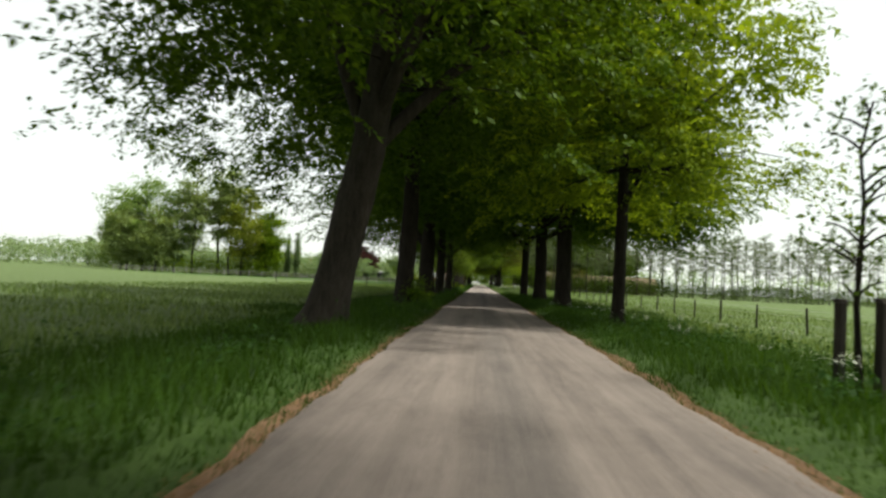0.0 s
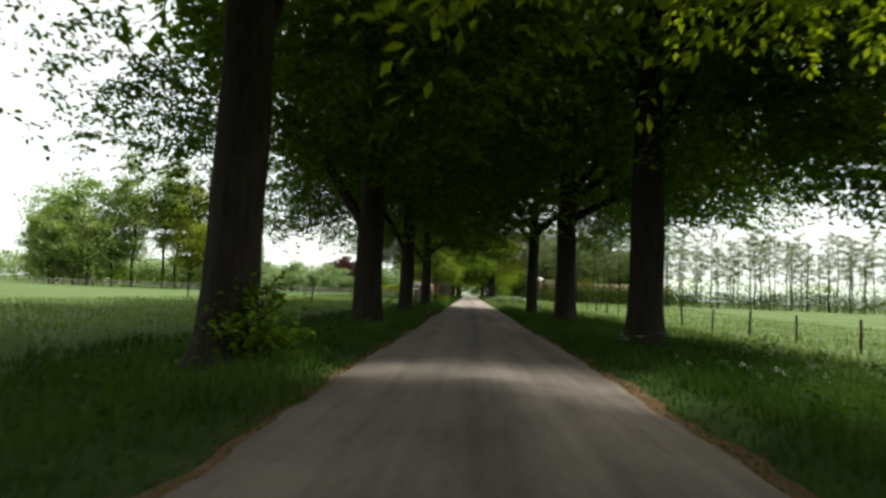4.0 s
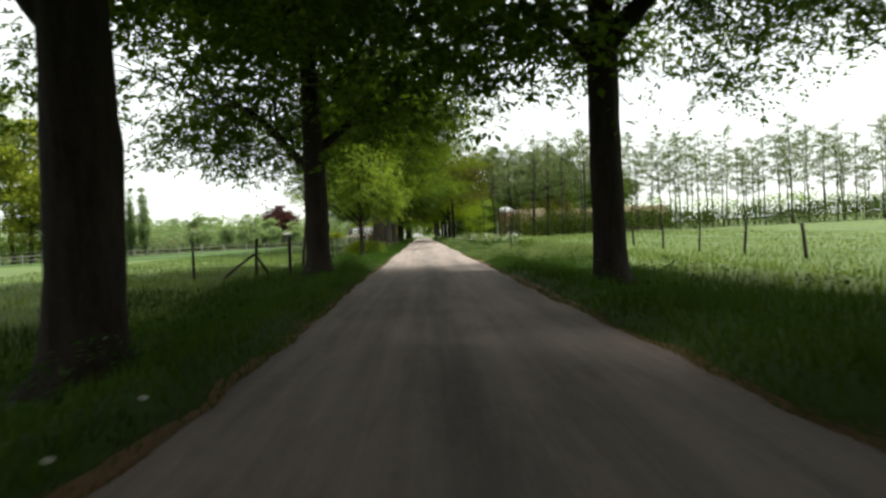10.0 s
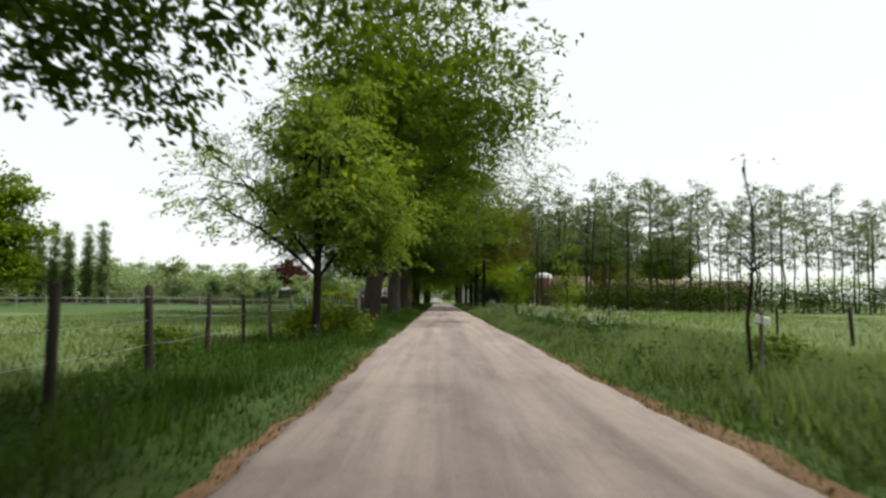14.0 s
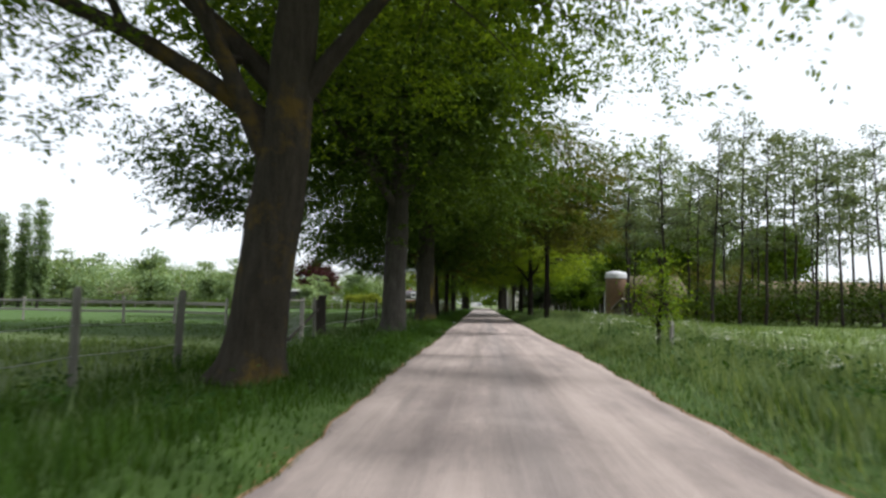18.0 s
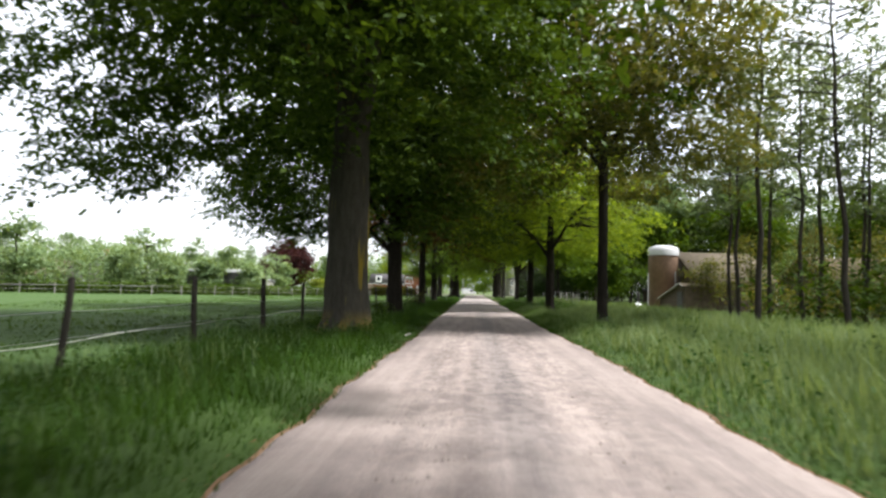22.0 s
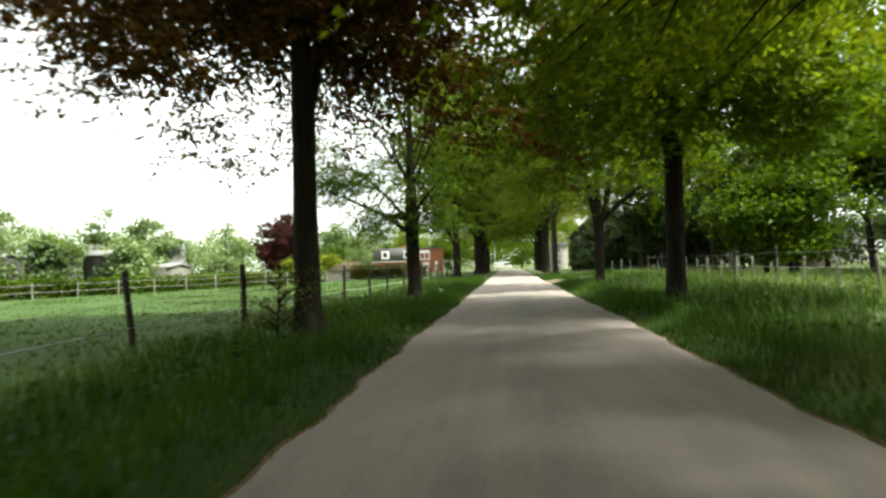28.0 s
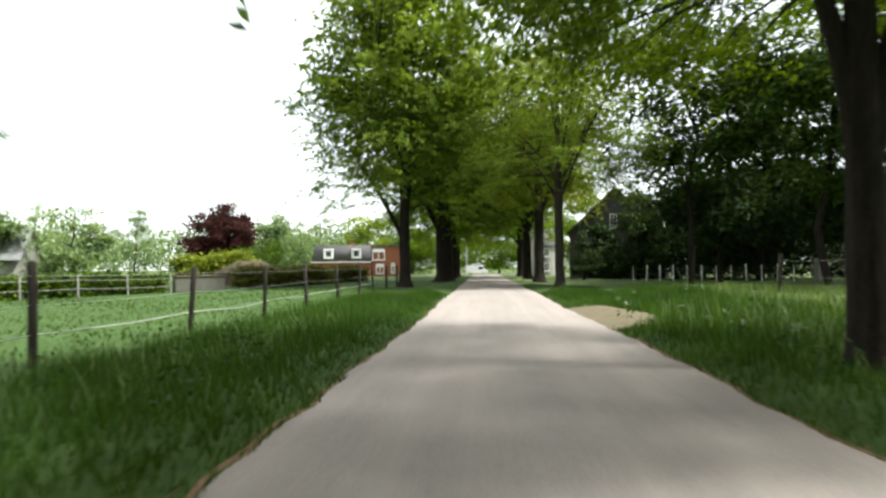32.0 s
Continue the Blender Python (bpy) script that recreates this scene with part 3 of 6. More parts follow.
    if heart_n > 150 and lobes:
        core = np.concatenate([crown_points(n, rng, z0 + 0.5, z1, lx * 0.8, ly * 0.8, cx, cy, 0.2, 0.5) for cx, cy, z0, z1, lx, ly, n in lobes])
        leaves.append(leaf_cloud(core, 11, 0.45, size * 1.1, rng, simple=True))
    base = np.cumsum([0] + [len(v) for v, f in leaves])
    part("crown", np_mesh("crown", np.concatenate([v for v, f in leaves]), [f + b for (v, f), b in zip(leaves, base)], leaf), leaf, ob)
    return ob


def small_tree(name, label, x, y, z, r, height, low, rx, leaf, bark, twigs, per, size, seed, category="tree", group="", ry=None, belly=0.4, spread=0.5, trunk_to=0.9, lean=(0, 0), inner=0.2):
    """A sapling, shrub tree or far tree: a thin trunk with twigs and a loose crown."""
    rng = np.random.default_rng(seed)
    ob = empty(name, Matrix.Translation((x, y, z)), label, category, group)
    hs = np.linspace(-0.15, height * trunk_to, 7)
    line = np.stack([np.tan(radians(lean[0])) * hs, np.tan(radians(lean[1])) * hs, hs], -1)
    line[1:] += rng.normal(size=(6, 3)) * np.array([1, 1, 0]) * 0.012 * height
    v, f = tube(line, r * (1 - 0.8 * np.linspace(0, 1, 7)) + 0.006, 8, 0.04, rng)
    pieces = [(v, f)]
    ends = crown_points(twigs, rng, low, height, rx, ry or rx, line[3, 0], line[3, 1], inner, belly)
    if twigs >= 100 and name != "poplar_tree":
        ends = gathered(ends, rng, twigs // 8, 0.7, 0.13 * rx)
    for e in ends[:: max(1, twigs // 14)]:
        h0 = np.clip(e[2] - 0.35 * np.hypot(e[0], e[1]) - 0.1, low * 0.7, height * trunk_to * 0.95)
        p, rr = bough([np.interp(h0, hs, line[:, 0]), np.interp(h0, hs, line[:, 1]), h0], e, r * 0.3, rng, 0.15, 5)
        pieces.append(tube(p, rr, 5))
    if category in ("sapling", "shrub"):
        for v, f in pieces[1:]:
            part("branch", np_mesh("branch", v, f, bark, True), bark, ob)
        pieces = pieces[:1]
    v, f = joined(pieces)
    part("trunk", np_mesh("trunk", v, f, bark, True), bark, ob)
    v, f = leaf_cloud(ends, per, spread, size * (1.15 if size > 0.2 else 1.0), rng, simple=size > 0.2)
    part("crown", np_mesh("crown", v, f, leaf), leaf, ob)
    return ob

# ---- ground, road, verges ----
ROAD_L, ROAD_R = -1.71, 2.39


def smooth(a, b, t):
    k = np.clip((np.asarray(t, float) - a) / (b - a), 0, 1)
    return k * k * (3 - 2 * k)


def edge_wave(y, phase):
    return (-0.05 * smooth(175, 190, y) if phase < 1 else 0.0) + 0.05 * np.sin(0.31 * y + phase) + 0.03 * np.sin(1.7 * y + 2 * phase) + 0.025 * np.sin(4.3 * y + phase)


def ground(x, y):
    """Height of the turf: low banks beside the road, a shallow ditch on the left at first, a lower field on the right."""
    x, y = np.asarray(x, float), np.asarray(y, float)
    z = -0.03 + 0.11 * smooth(ROAD_L, ROAD_L - 0.8, x) + 0.11 * smooth(ROAD_R, ROAD_R + 0.8, x)
    z -= 0.1 * smooth(ROAD_L, ROAD_L + 0.6, x) * smooth(ROAD_R, ROAD_R - 0.6, x)
    ditch = smooth(20, 32, y) * (1 - smooth(66, 74, y))
    z -= 0.45 * ditch * np.exp(-(((x + 6.9) / 1.05) ** 2))
    # the verges fall away from the road under the trees
    fall = 0.13 + 0.24 * smooth(38, 46, y) * (1 - smooth(66, 76, y)) + 0.26 * smooth(154, 160, y) * (1 - smooth(166, 173, y))
    z -= fall * smooth(-2.5, -3.6, x) * (1 - smooth(-6.0, -9.0, x))
    fall = 0.12 + 0.2 * smooth(62, 69, y) * (1 - smooth(76, 85, y)) + 0.2 * smooth(160, 167, y) * (1 - smooth(173, 179, y))
    z -= fall * smooth(3.1, 4.4, x) * (1 - smooth(7.0, 10.0, x))
    z += 0.3 * smooth(5.2, 7.2, x) * (1 - smooth(11, 15, x)) * smooth(122, 134, y) * (1 - smooth(214, 228, y))
    early = 1 - smooth(90, 125, y)
    z -= (0.5 * early + 0.06) * smooth(6.5, 13, x)
    z -= 0.06 * smooth(-6.5, -12, x)
    z += 0.03 * np.sin(0.9 * x + 0.4 * y) * smooth(2.6, 5, np.abs(x - 0.3)) * np.sin(0.23 * y + 1.0)
    return z


xs = np.unique(np.concatenate([np.linspace(-14, 16, 61), np.array([-2600, -900, -400, -200, -110, -70, -45, -30, -20, 22, 30, 45, 70, 110, 200, 400, 900, 2600])]))
ys = np.unique(np.concatenate([np.linspace(-10, 270, 281), np.array([-2600, -600, -200, -60, -30, 290, 320, 370, 450, 600, 900, 1500, 3200])]))
gx, gy = np.meshgrid(xs, ys)
gv = np.stack([gx, gy, ground(gx, gy)], -1).reshape(-1, 3)
nx = len(xs)
gi = np.arange(len(ys) - 1)[:, None] * nx + np.arange(nx - 1)[None, :]
gf = np.stack([gi, gi + 1, gi + 1 + nx, gi + nx], -1).reshape(-1, 4)
turf = np_mesh("ground", gv, gf, TURF, True)
turf.materials.append(VERGE_TURF)
turf.materials.append(PADDOCK_TURF)
middle = gv[gf].mean(1)
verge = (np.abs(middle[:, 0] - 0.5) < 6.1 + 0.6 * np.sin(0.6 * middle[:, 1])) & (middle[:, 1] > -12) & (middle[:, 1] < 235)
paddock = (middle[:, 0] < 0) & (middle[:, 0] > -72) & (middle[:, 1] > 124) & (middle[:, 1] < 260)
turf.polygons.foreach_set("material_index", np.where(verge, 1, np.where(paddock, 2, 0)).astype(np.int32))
tagged(new("ground", turf), "green meadow turf reaching to the horizon", "ground", kind="structure")

ROAD_END = 300.0
ry = np.concatenate([np.arange(-8, 126, 0.4), np.arange(126, 153, 0.1), np.arange(153, ROAD_END, 0.4)])
cols = 33
across = np.linspace(0, 1, cols)
left_edge, right_edge = ROAD_L + edge_wave(ry, 0.3), ROAD_R + edge_wave(ry, 2.1)
rx_ = left_edge[:, None] + (right_edge - left_edge)[:, None] * across[None, :]
rrng = np.random.default_rng(5)
rz = 0.012 + 0.03 * np.sin(np.pi * across)[None, :] - 0.02 * (np.exp(-(((across - 0.27) / 0.07) ** 2)) + np.exp(-(((across - 0.68) / 0.07) ** 2)))[None, :]
churned = (smooth(127, 134, ry) * (1 - smooth(145, 152, ry)))[:, None]
ruts = np.exp(-(((rx_ + 0.4) / 0.4) ** 2)) + np.exp(-(((rx_ - 0.85) / 0.4) ** 2)) + 0.18
lumps = rrng.normal(size=rx_.shape)
lumps[:, 1:] = 0.75 * lumps[:, 1:] + 0.6 * lumps[:, :-1]
rz = rz + rrng.normal(size=rx_.shape) * 0.003 + lumps * churned * ruts * 0.019
rz[:, 0] = rz[:, -1] = -0.025
rv = np.stack([rx_, np.repeat(ry[:, None], cols, 1), rz], -1).reshape(-1, 3)
ri = np.arange(len(ry) - 1)[:, None] * cols + np.arange(cols - 1)[None, :]
rf = np.stack([ri, ri + 1, ri + cols + 1, ri + cols], -1).reshape(-1, 4)
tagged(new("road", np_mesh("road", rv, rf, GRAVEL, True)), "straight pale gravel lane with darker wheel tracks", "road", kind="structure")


def litter(name, edge, side, phase, seed, n):
    """Rusty fallen leaves and crumbs of soil along the road's edge."""
    rng = np.random.default_rng(seed)
    y = np.where(rng.uniform(0, 1, n) < 0.82, rng.uniform(-3, 94, n), rng.uniform(90, 215, n))
    d = rng.normal(0.02, 0.1, n) + 0.05 * np.sin(0.9 * y)
    x = edge + edge_wave(y, phase) + side * d
    c = np.column_stack([x, y, np.maximum(ground(x, y), np.where(side * d < 0, -0.02 + 0.12 * np.minimum(np.abs(d), 0.3), -0.02)) + 0.012])
    v, f = leaf_cloud(c, 1, 0.0, 0.036, rng, 0.0, simple=True)
    v[:, 2] = np.repeat(c[:, 2], 3) + (v[:, 2] - np.repeat(c[:, 2], 3)) * 0.25
    tagged(new(name, np_mesh(name, v, f, SOIL)), "rust-brown fallen leaves along the lane's edge", "leaf litter", kind="stuff")


def edge_dust(name, edge, side, phase, seed, wide):
    """A soft strip of rusty dust and rotted leaves between gravel and grass."""
    rng = np.random.default_rng(seed)
    y = np.arange(-5, 218, 0.2)
    mid = edge + edge_wave(y, phase)
    thin = wide * (1.0 - 0.75 * smooth(86, 104, y))
    drift = np.convolve(rng.normal(size=(len(y) + 8)), np.ones(9) / 9, "valid")
    a = mid - side * thin * np.maximum(0.02, 0.14 + 0.06 * np.sin(0.5 * y + phase) + 0.16 * drift)
    b = mid + side * thin * np.maximum(0.03, 0.16 + 0.06 * np.sin(0.33 * y + 2 * phase) - 0.16 * drift)
    inside = np.maximum(side * (mid - a), 0)
    rows = [np.column_stack([a, y, -0.024 + 0.15 * inside]), np.column_stack([mid, y, np.full(len(y), -0.018)]), np.column_stack([b, y, ground(b, y) + 0.012])]
    v = np.stack(rows, 1)
    i = np.arange(len(y) - 1)[:, None] * 3 + np.arange(2)[None, :]
    f = np.stack([i, i + 1, i + 4, i + 3], -1).reshape(-1, 4)
    tagged(new(name, np_mesh(name, v.reshape(-1, 3), f, DUST, True)), "rusty dust and rotted leaves along the lane's edge", "road edge", kind="structure")


edge_dust("trim", ROAD_L, -1, 0.3, 3, 0.6)
edge_dust("trim", ROAD_R, 1, 2.1, 4, 0.85)
litter("leaf_litter", ROAD_L, -1, 0.3, 6, 20000)
litter("leaf_litter", ROAD_R, 1, 2.1, 7, 26000)

# crumbs of gravel churned up in two rows
crng = np.random.default_rng(8)
cn = 2600
cxy = np.column_stack([np.where(crng.uniform(0, 1, cn) < 0.5, crng.normal(-0.35, 0.28, cn), crng.normal(0.8, 0.3, cn)), crng.uniform(128, 152, cn)])
cr, ca = crng.uniform(0.006, 0.02, cn), crng.uniform(0, 6.28, cn)
rim = [np.column_stack([cxy[:, 0] + 1.3 * cr * np.cos(ca + q * 1.257), cxy[:, 1] + cr * np.sin(ca + q * 1.257), np.full(cn, 0.012)]) for q in range(5)]
cv = np.stack(rim + [np.column_stack([cxy + crng.normal(size=(cn, 2)) * 0.006, 0.03 + 0.6 * cr])], 1).reshape(-1, 3)
ci = np.arange(cn)[:, None] * 6
cf = np.concatenate([np.column_stack([ci + q, ci + (q + 1) % 5, ci + 5]) for q in range(5)])
tagged(new("clods", np_mesh("clods", cv, cf, CLOD)), "loose crumbs of gravel churned up by wheels", "gravel", kind="stuff")

# sandy mouth of a drive on the right
sy = np.linspace(203.5, 210.5, 15)
sx = np.linspace(0, 1, 8)
reach = 0.4 + 1.8 * np.sin(np.pi * np.linspace(0, 1, 15)) ** 0.6 + 0.3 * np.sin(3 * sy)
cx = 2.3 + reach[:, None] * sx[None, :]
sv = np.stack([cx, np.repeat(sy[:, None], 8, 1), ground(cx, sy[:, None]) + 0.02 + 0.05 * (1 - sx)[None, :] * smooth(0, 1, sx)[None, :]], -1).reshape(-1, 3)
si = np.arange(14)[:, None] * 8 + np.arange(7)[None, :]
sf = np.stack([si, si + 1, si + 9, si + 8], -1).reshape(-1, 4)
tagged(new("pavement", np_mesh("drive_mouth", sv, sf, SAND, True)), "dry sandy mouth of a drive beside the lane", "drive", kind="structure")


TRUNKS = np.array([(-4.0, 17.2), (-3.6, 32.3), (-3.8, 48.0), (-3.7, 62.4), (-3.6, 78.7), (4.9, 24.8), (4.8, 40.3), (4.9, 56.1), (4.6, 71.2), (-3.8, 112.7), (-3.7, 129.6), (-3.9, 146.4), (-4.2, 162.6), (-3.9, 177.2),
                   (-3.8, 191.4), (4.6, 152.4), (4.8, 170.7), (4.6, 183.8), (4.4, 198.3)])


def grass(name, label, n, x0, x1, y0, y1, tall, width, mat, seed, power=1.0, patch=0.0, mow=None, plain=False):
    """Single grass blades, each a bent pair of triangles, thick near the lane."""
    rng = np.random.default_rng(seed)
    u = rng.uniform(0, 1, n) ** power
    x = x0 + (x1 - x0) * u
    y = rng.uniform(y0, y1, n)
    x = x + np.where(u < 0.12, edge_wave(y, 0.3 if x0 < 0 else 2.1), 0)
    clump = 0.5 + 0.5 * np.sin(1.9 * x + 0.7 * y + 2 * np.sin(0.37 * y)) * np.sin(0.8 * y - 1.3 * x)
    keep = rng.uniform(0, 1, n) < (1 - patch * (1 - clump))
    if mow is not None:
        keep &= ~mow(x, y)
    x, y, clump, u = x[keep], y[keep], clump[keep], u[keep]
    n = len(x)
    h = tall * rng.uniform(0.45, 1.2, n) * (0.6 + 0.55 * clump) * (0.3 + 0.7 * smooth(0.0, 0.42, np.abs(x - x0) / 3.0))
    for tx, ty in TRUNKS:
        h = h * (0.35 + 0.65 * smooth(0.5, 1.3, np.hypot(x - tx, (y - ty) * 0.8)))
    az = rng.uniform(0, 2 * np.pi, n)
    bend = h * rng.uniform(0.15, 0.75, n)
    w = width * rng.uniform(0.6, 1.4, n)
    base = np.stack([x, y, ground(x, y) - 0.02], -1)
    sd = np.stack([-np.sin(az), np.cos(az), np.zeros(n)], -1) * (w / 2)[:, None]
    fw = np.stack([np.cos(az), np.sin(az), np.zeros(n)], -1)
    upv = np.array([0, 0, 1.0])
    mid = base + fw * (bend * 0.3)[:, None] + upv * (h * 0.5)[:, None]
    tip = base + fw * bend[:, None] + upv * (h * 0.95)[:, None]
    if plain:
        v, f = np.stack([base - sd, base + sd, tip], 1).reshape(-1, 3), np.arange(3 * n).reshape(-1, 3)
    else:
        v, f = np.stack([base, mid + sd, tip, mid - sd], 1).reshape(-1, 3), np.arange(4 * n).reshape(-1, 4)
    return tagged(new(name, np_mesh(name, v, f, mat)), label, "grass", kind="stuff")


def in_drive(x, y):
    return (y > 203.6) & (y < 210.4) & (x < 2.45 + 1.5 * np.sin(np.pi * (np.clip(y, 203.5, 210.5) - 203.5) / 7) ** 0.6)


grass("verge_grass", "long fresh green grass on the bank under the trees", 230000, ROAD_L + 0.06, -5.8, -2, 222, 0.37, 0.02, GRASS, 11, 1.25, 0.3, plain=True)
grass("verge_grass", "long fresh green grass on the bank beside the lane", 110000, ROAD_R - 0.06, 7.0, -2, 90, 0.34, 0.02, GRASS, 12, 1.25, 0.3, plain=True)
grass("verge_grass", "long green grass on the open bank beside the lane", 28000, ROAD_R - 0.06, 7.0, 90, 150, 0.4, 0.02, GRASS, 19, 1.25, 0.3, in_drive, plain=True)
grass("verge_grass", "tall fresh green grass on the bank by the farm", 85000, ROAD_R - 0.06, 7.4, 148, 222, 0.46, 0.02, GRASS, 20, 1.2, 0.3, in_drive, plain=True)
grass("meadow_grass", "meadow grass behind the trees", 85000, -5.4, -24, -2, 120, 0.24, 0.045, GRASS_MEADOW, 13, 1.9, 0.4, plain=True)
grass("ditch_grass", "strip of dark grass blades along the bottom of a shallow ditch", 16000, -6.1, -7.8, 22, 74, 0.34, 0.03, WEED, 30, 1.0, 0.3, plain=True)
grass("paddock_grass", "short grazed paddock grass behind the fence", 80000, -5.4, -24, 118, 235, 0.1, 0.05, GRASS_PADDOCK, 14, 1.7, 0.3, plain=True)
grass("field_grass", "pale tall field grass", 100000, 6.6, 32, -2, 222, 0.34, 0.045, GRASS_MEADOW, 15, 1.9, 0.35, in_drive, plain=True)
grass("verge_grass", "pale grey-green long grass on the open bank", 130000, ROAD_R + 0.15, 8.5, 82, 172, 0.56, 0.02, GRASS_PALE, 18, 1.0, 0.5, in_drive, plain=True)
grass("tall_grass", "pale seeding grass heads", 14000, ROAD_R + 0.5, 8, 80, 205, 0.75, 0.014, GRASS_PALE, 16, 1.0, 0.7, in_drive)
grass("tall_grass", "pale seeding grass heads", 7000, ROAD_L - 0.7, -6, 95, 205, 0.55, 0.014, GRASS_PALE, 17, 1.0, 0.7)


def umbels(name, n, x0, x1, y0, y1, seed, tall=0.75):
    """Cow parsley: thin stems with flat heads of tiny white florets."""
    rng = np.random.default_rng(seed)
    x, y = rng.uniform(x0, x1, n), rng.uniform(y0, y1, n)
    h = tall * rng.uniform(0.6, 1.15, n)
    z0 = ground(x, y)
    centres = np.stack([x, y, z0 + h], -1)
    v, f = leaf_cloud(centres, 20, 0.055, 0.027, rng, 0.0, 0.5)
    tagged(new(name, np_mesh(name, v, f, PETAL)), "white flat flower heads of cow parsley", "wildflowers", kind="stuff")
    base = np.stack([x, y, z0], -1)
    sd = np.array([0.005, 0.0, 0.0])
    v = np.stack([base - sd, base + sd, centres + sd, centres - sd], 1).reshape(-1, 3)
    tagged(new("flower_stems", np_mesh("flower_stems", v, np.arange(4 * n).reshape(-1, 4), WEED)), "thin green stems of cow parsley", "wildflowers", kind="stuff")
    lv, lf = leaf_cloud(np.stack([x, y, z0 + h * 0.5], -1), 14, 0.14, 0.1, rng)
    tagged(new("flower_leaves", np_mesh("flower_leaves", lv, lf, WEED)), "feathery green leaves among the grass", "wildflowers", kind="stuff")


umbels("cow_parsley", 140, 3.5, 6.6, 99, 130, 21, 0.85)
umbels("cow_parsley", 120, 3.3, 6.4, 96, 107, 26, 0.95)
umbels("cow_parsley", 120, 3.4, 8.0, 2, 40, 22, 0.6)
umbels("cow_parsley", 8, 4.0, 4.7, 39.2, 40.0, 27, 0.35)
umbels("cow_parsley", 10, -4.6, -2.6, 99, 109, 23, 0.5)
umbels("cow_parsley", 4, -2.7, -2.35, 188.9, 189.5, 24, 0.3)
umbels("cow_parsley", 16, 3.0, 7, 195, 222, 25, 0.5)
wr = np.random.default_rng(31)
wp = np.stack([wr.uniform(2.9, 8.0, 480), wr.uniform(2, 200, 480)], -1)
wp = np.concatenate([wp, np.stack([wr.uniform(-5.5, -2.4, 500), wr.uniform(2, 205, 500)], -1)])
wp = wp[~in_drive(wp[:, 0], wp[:, 1])]
wv, wf = leaf_cloud(np.column_stack([wp, ground(wp[:, 0], wp[:, 1]) + wr.uniform(0.1, 0.4, len(wp))]), 26, 0.15, 0.085, wr, 0.1, 0.8)
tagged(new("weeds", np_mesh("weeds", wv, wf, WEED)), "nettles and broad-leaved weeds in the verge", "weeds", kind="stuff")

# ---- the avenue ----
BEECH = "old beech tree with thick trunk and dense green crown"
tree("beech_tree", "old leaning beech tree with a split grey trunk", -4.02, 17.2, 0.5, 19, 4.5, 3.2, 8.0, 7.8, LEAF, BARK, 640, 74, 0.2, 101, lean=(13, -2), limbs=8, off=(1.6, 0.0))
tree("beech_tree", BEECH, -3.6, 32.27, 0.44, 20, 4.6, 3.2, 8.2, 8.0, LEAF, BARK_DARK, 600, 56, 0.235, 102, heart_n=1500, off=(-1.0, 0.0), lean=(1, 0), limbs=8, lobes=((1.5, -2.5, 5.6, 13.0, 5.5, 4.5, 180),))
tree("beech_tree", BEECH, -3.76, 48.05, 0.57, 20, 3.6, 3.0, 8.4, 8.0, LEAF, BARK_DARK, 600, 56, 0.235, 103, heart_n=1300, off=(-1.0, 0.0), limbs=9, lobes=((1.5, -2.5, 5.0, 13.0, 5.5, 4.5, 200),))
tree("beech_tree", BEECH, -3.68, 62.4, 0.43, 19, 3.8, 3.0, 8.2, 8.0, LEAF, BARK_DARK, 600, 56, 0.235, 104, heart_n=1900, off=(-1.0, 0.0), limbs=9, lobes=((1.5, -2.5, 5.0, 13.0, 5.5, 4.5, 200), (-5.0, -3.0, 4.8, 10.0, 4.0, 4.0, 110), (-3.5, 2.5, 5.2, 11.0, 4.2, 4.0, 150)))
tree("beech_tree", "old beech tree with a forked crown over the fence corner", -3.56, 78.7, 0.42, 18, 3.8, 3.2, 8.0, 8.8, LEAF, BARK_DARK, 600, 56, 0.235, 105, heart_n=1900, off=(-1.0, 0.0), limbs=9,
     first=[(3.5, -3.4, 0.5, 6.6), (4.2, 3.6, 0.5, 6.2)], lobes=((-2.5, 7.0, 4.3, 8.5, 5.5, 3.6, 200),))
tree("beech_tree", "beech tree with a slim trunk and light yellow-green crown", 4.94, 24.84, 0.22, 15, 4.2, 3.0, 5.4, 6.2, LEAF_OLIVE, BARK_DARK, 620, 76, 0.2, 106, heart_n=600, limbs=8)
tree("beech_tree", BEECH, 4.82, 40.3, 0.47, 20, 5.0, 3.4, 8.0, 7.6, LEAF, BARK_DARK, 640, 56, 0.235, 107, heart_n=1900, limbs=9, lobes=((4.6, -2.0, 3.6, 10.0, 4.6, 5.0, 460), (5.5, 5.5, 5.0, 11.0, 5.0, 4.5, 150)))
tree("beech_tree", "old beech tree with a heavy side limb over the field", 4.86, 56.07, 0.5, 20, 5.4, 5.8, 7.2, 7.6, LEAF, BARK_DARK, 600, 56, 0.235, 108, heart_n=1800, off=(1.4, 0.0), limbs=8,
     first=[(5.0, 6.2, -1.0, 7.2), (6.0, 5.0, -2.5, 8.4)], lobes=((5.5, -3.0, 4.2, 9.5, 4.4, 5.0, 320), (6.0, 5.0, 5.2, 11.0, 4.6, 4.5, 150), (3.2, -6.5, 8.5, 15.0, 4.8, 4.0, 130)))
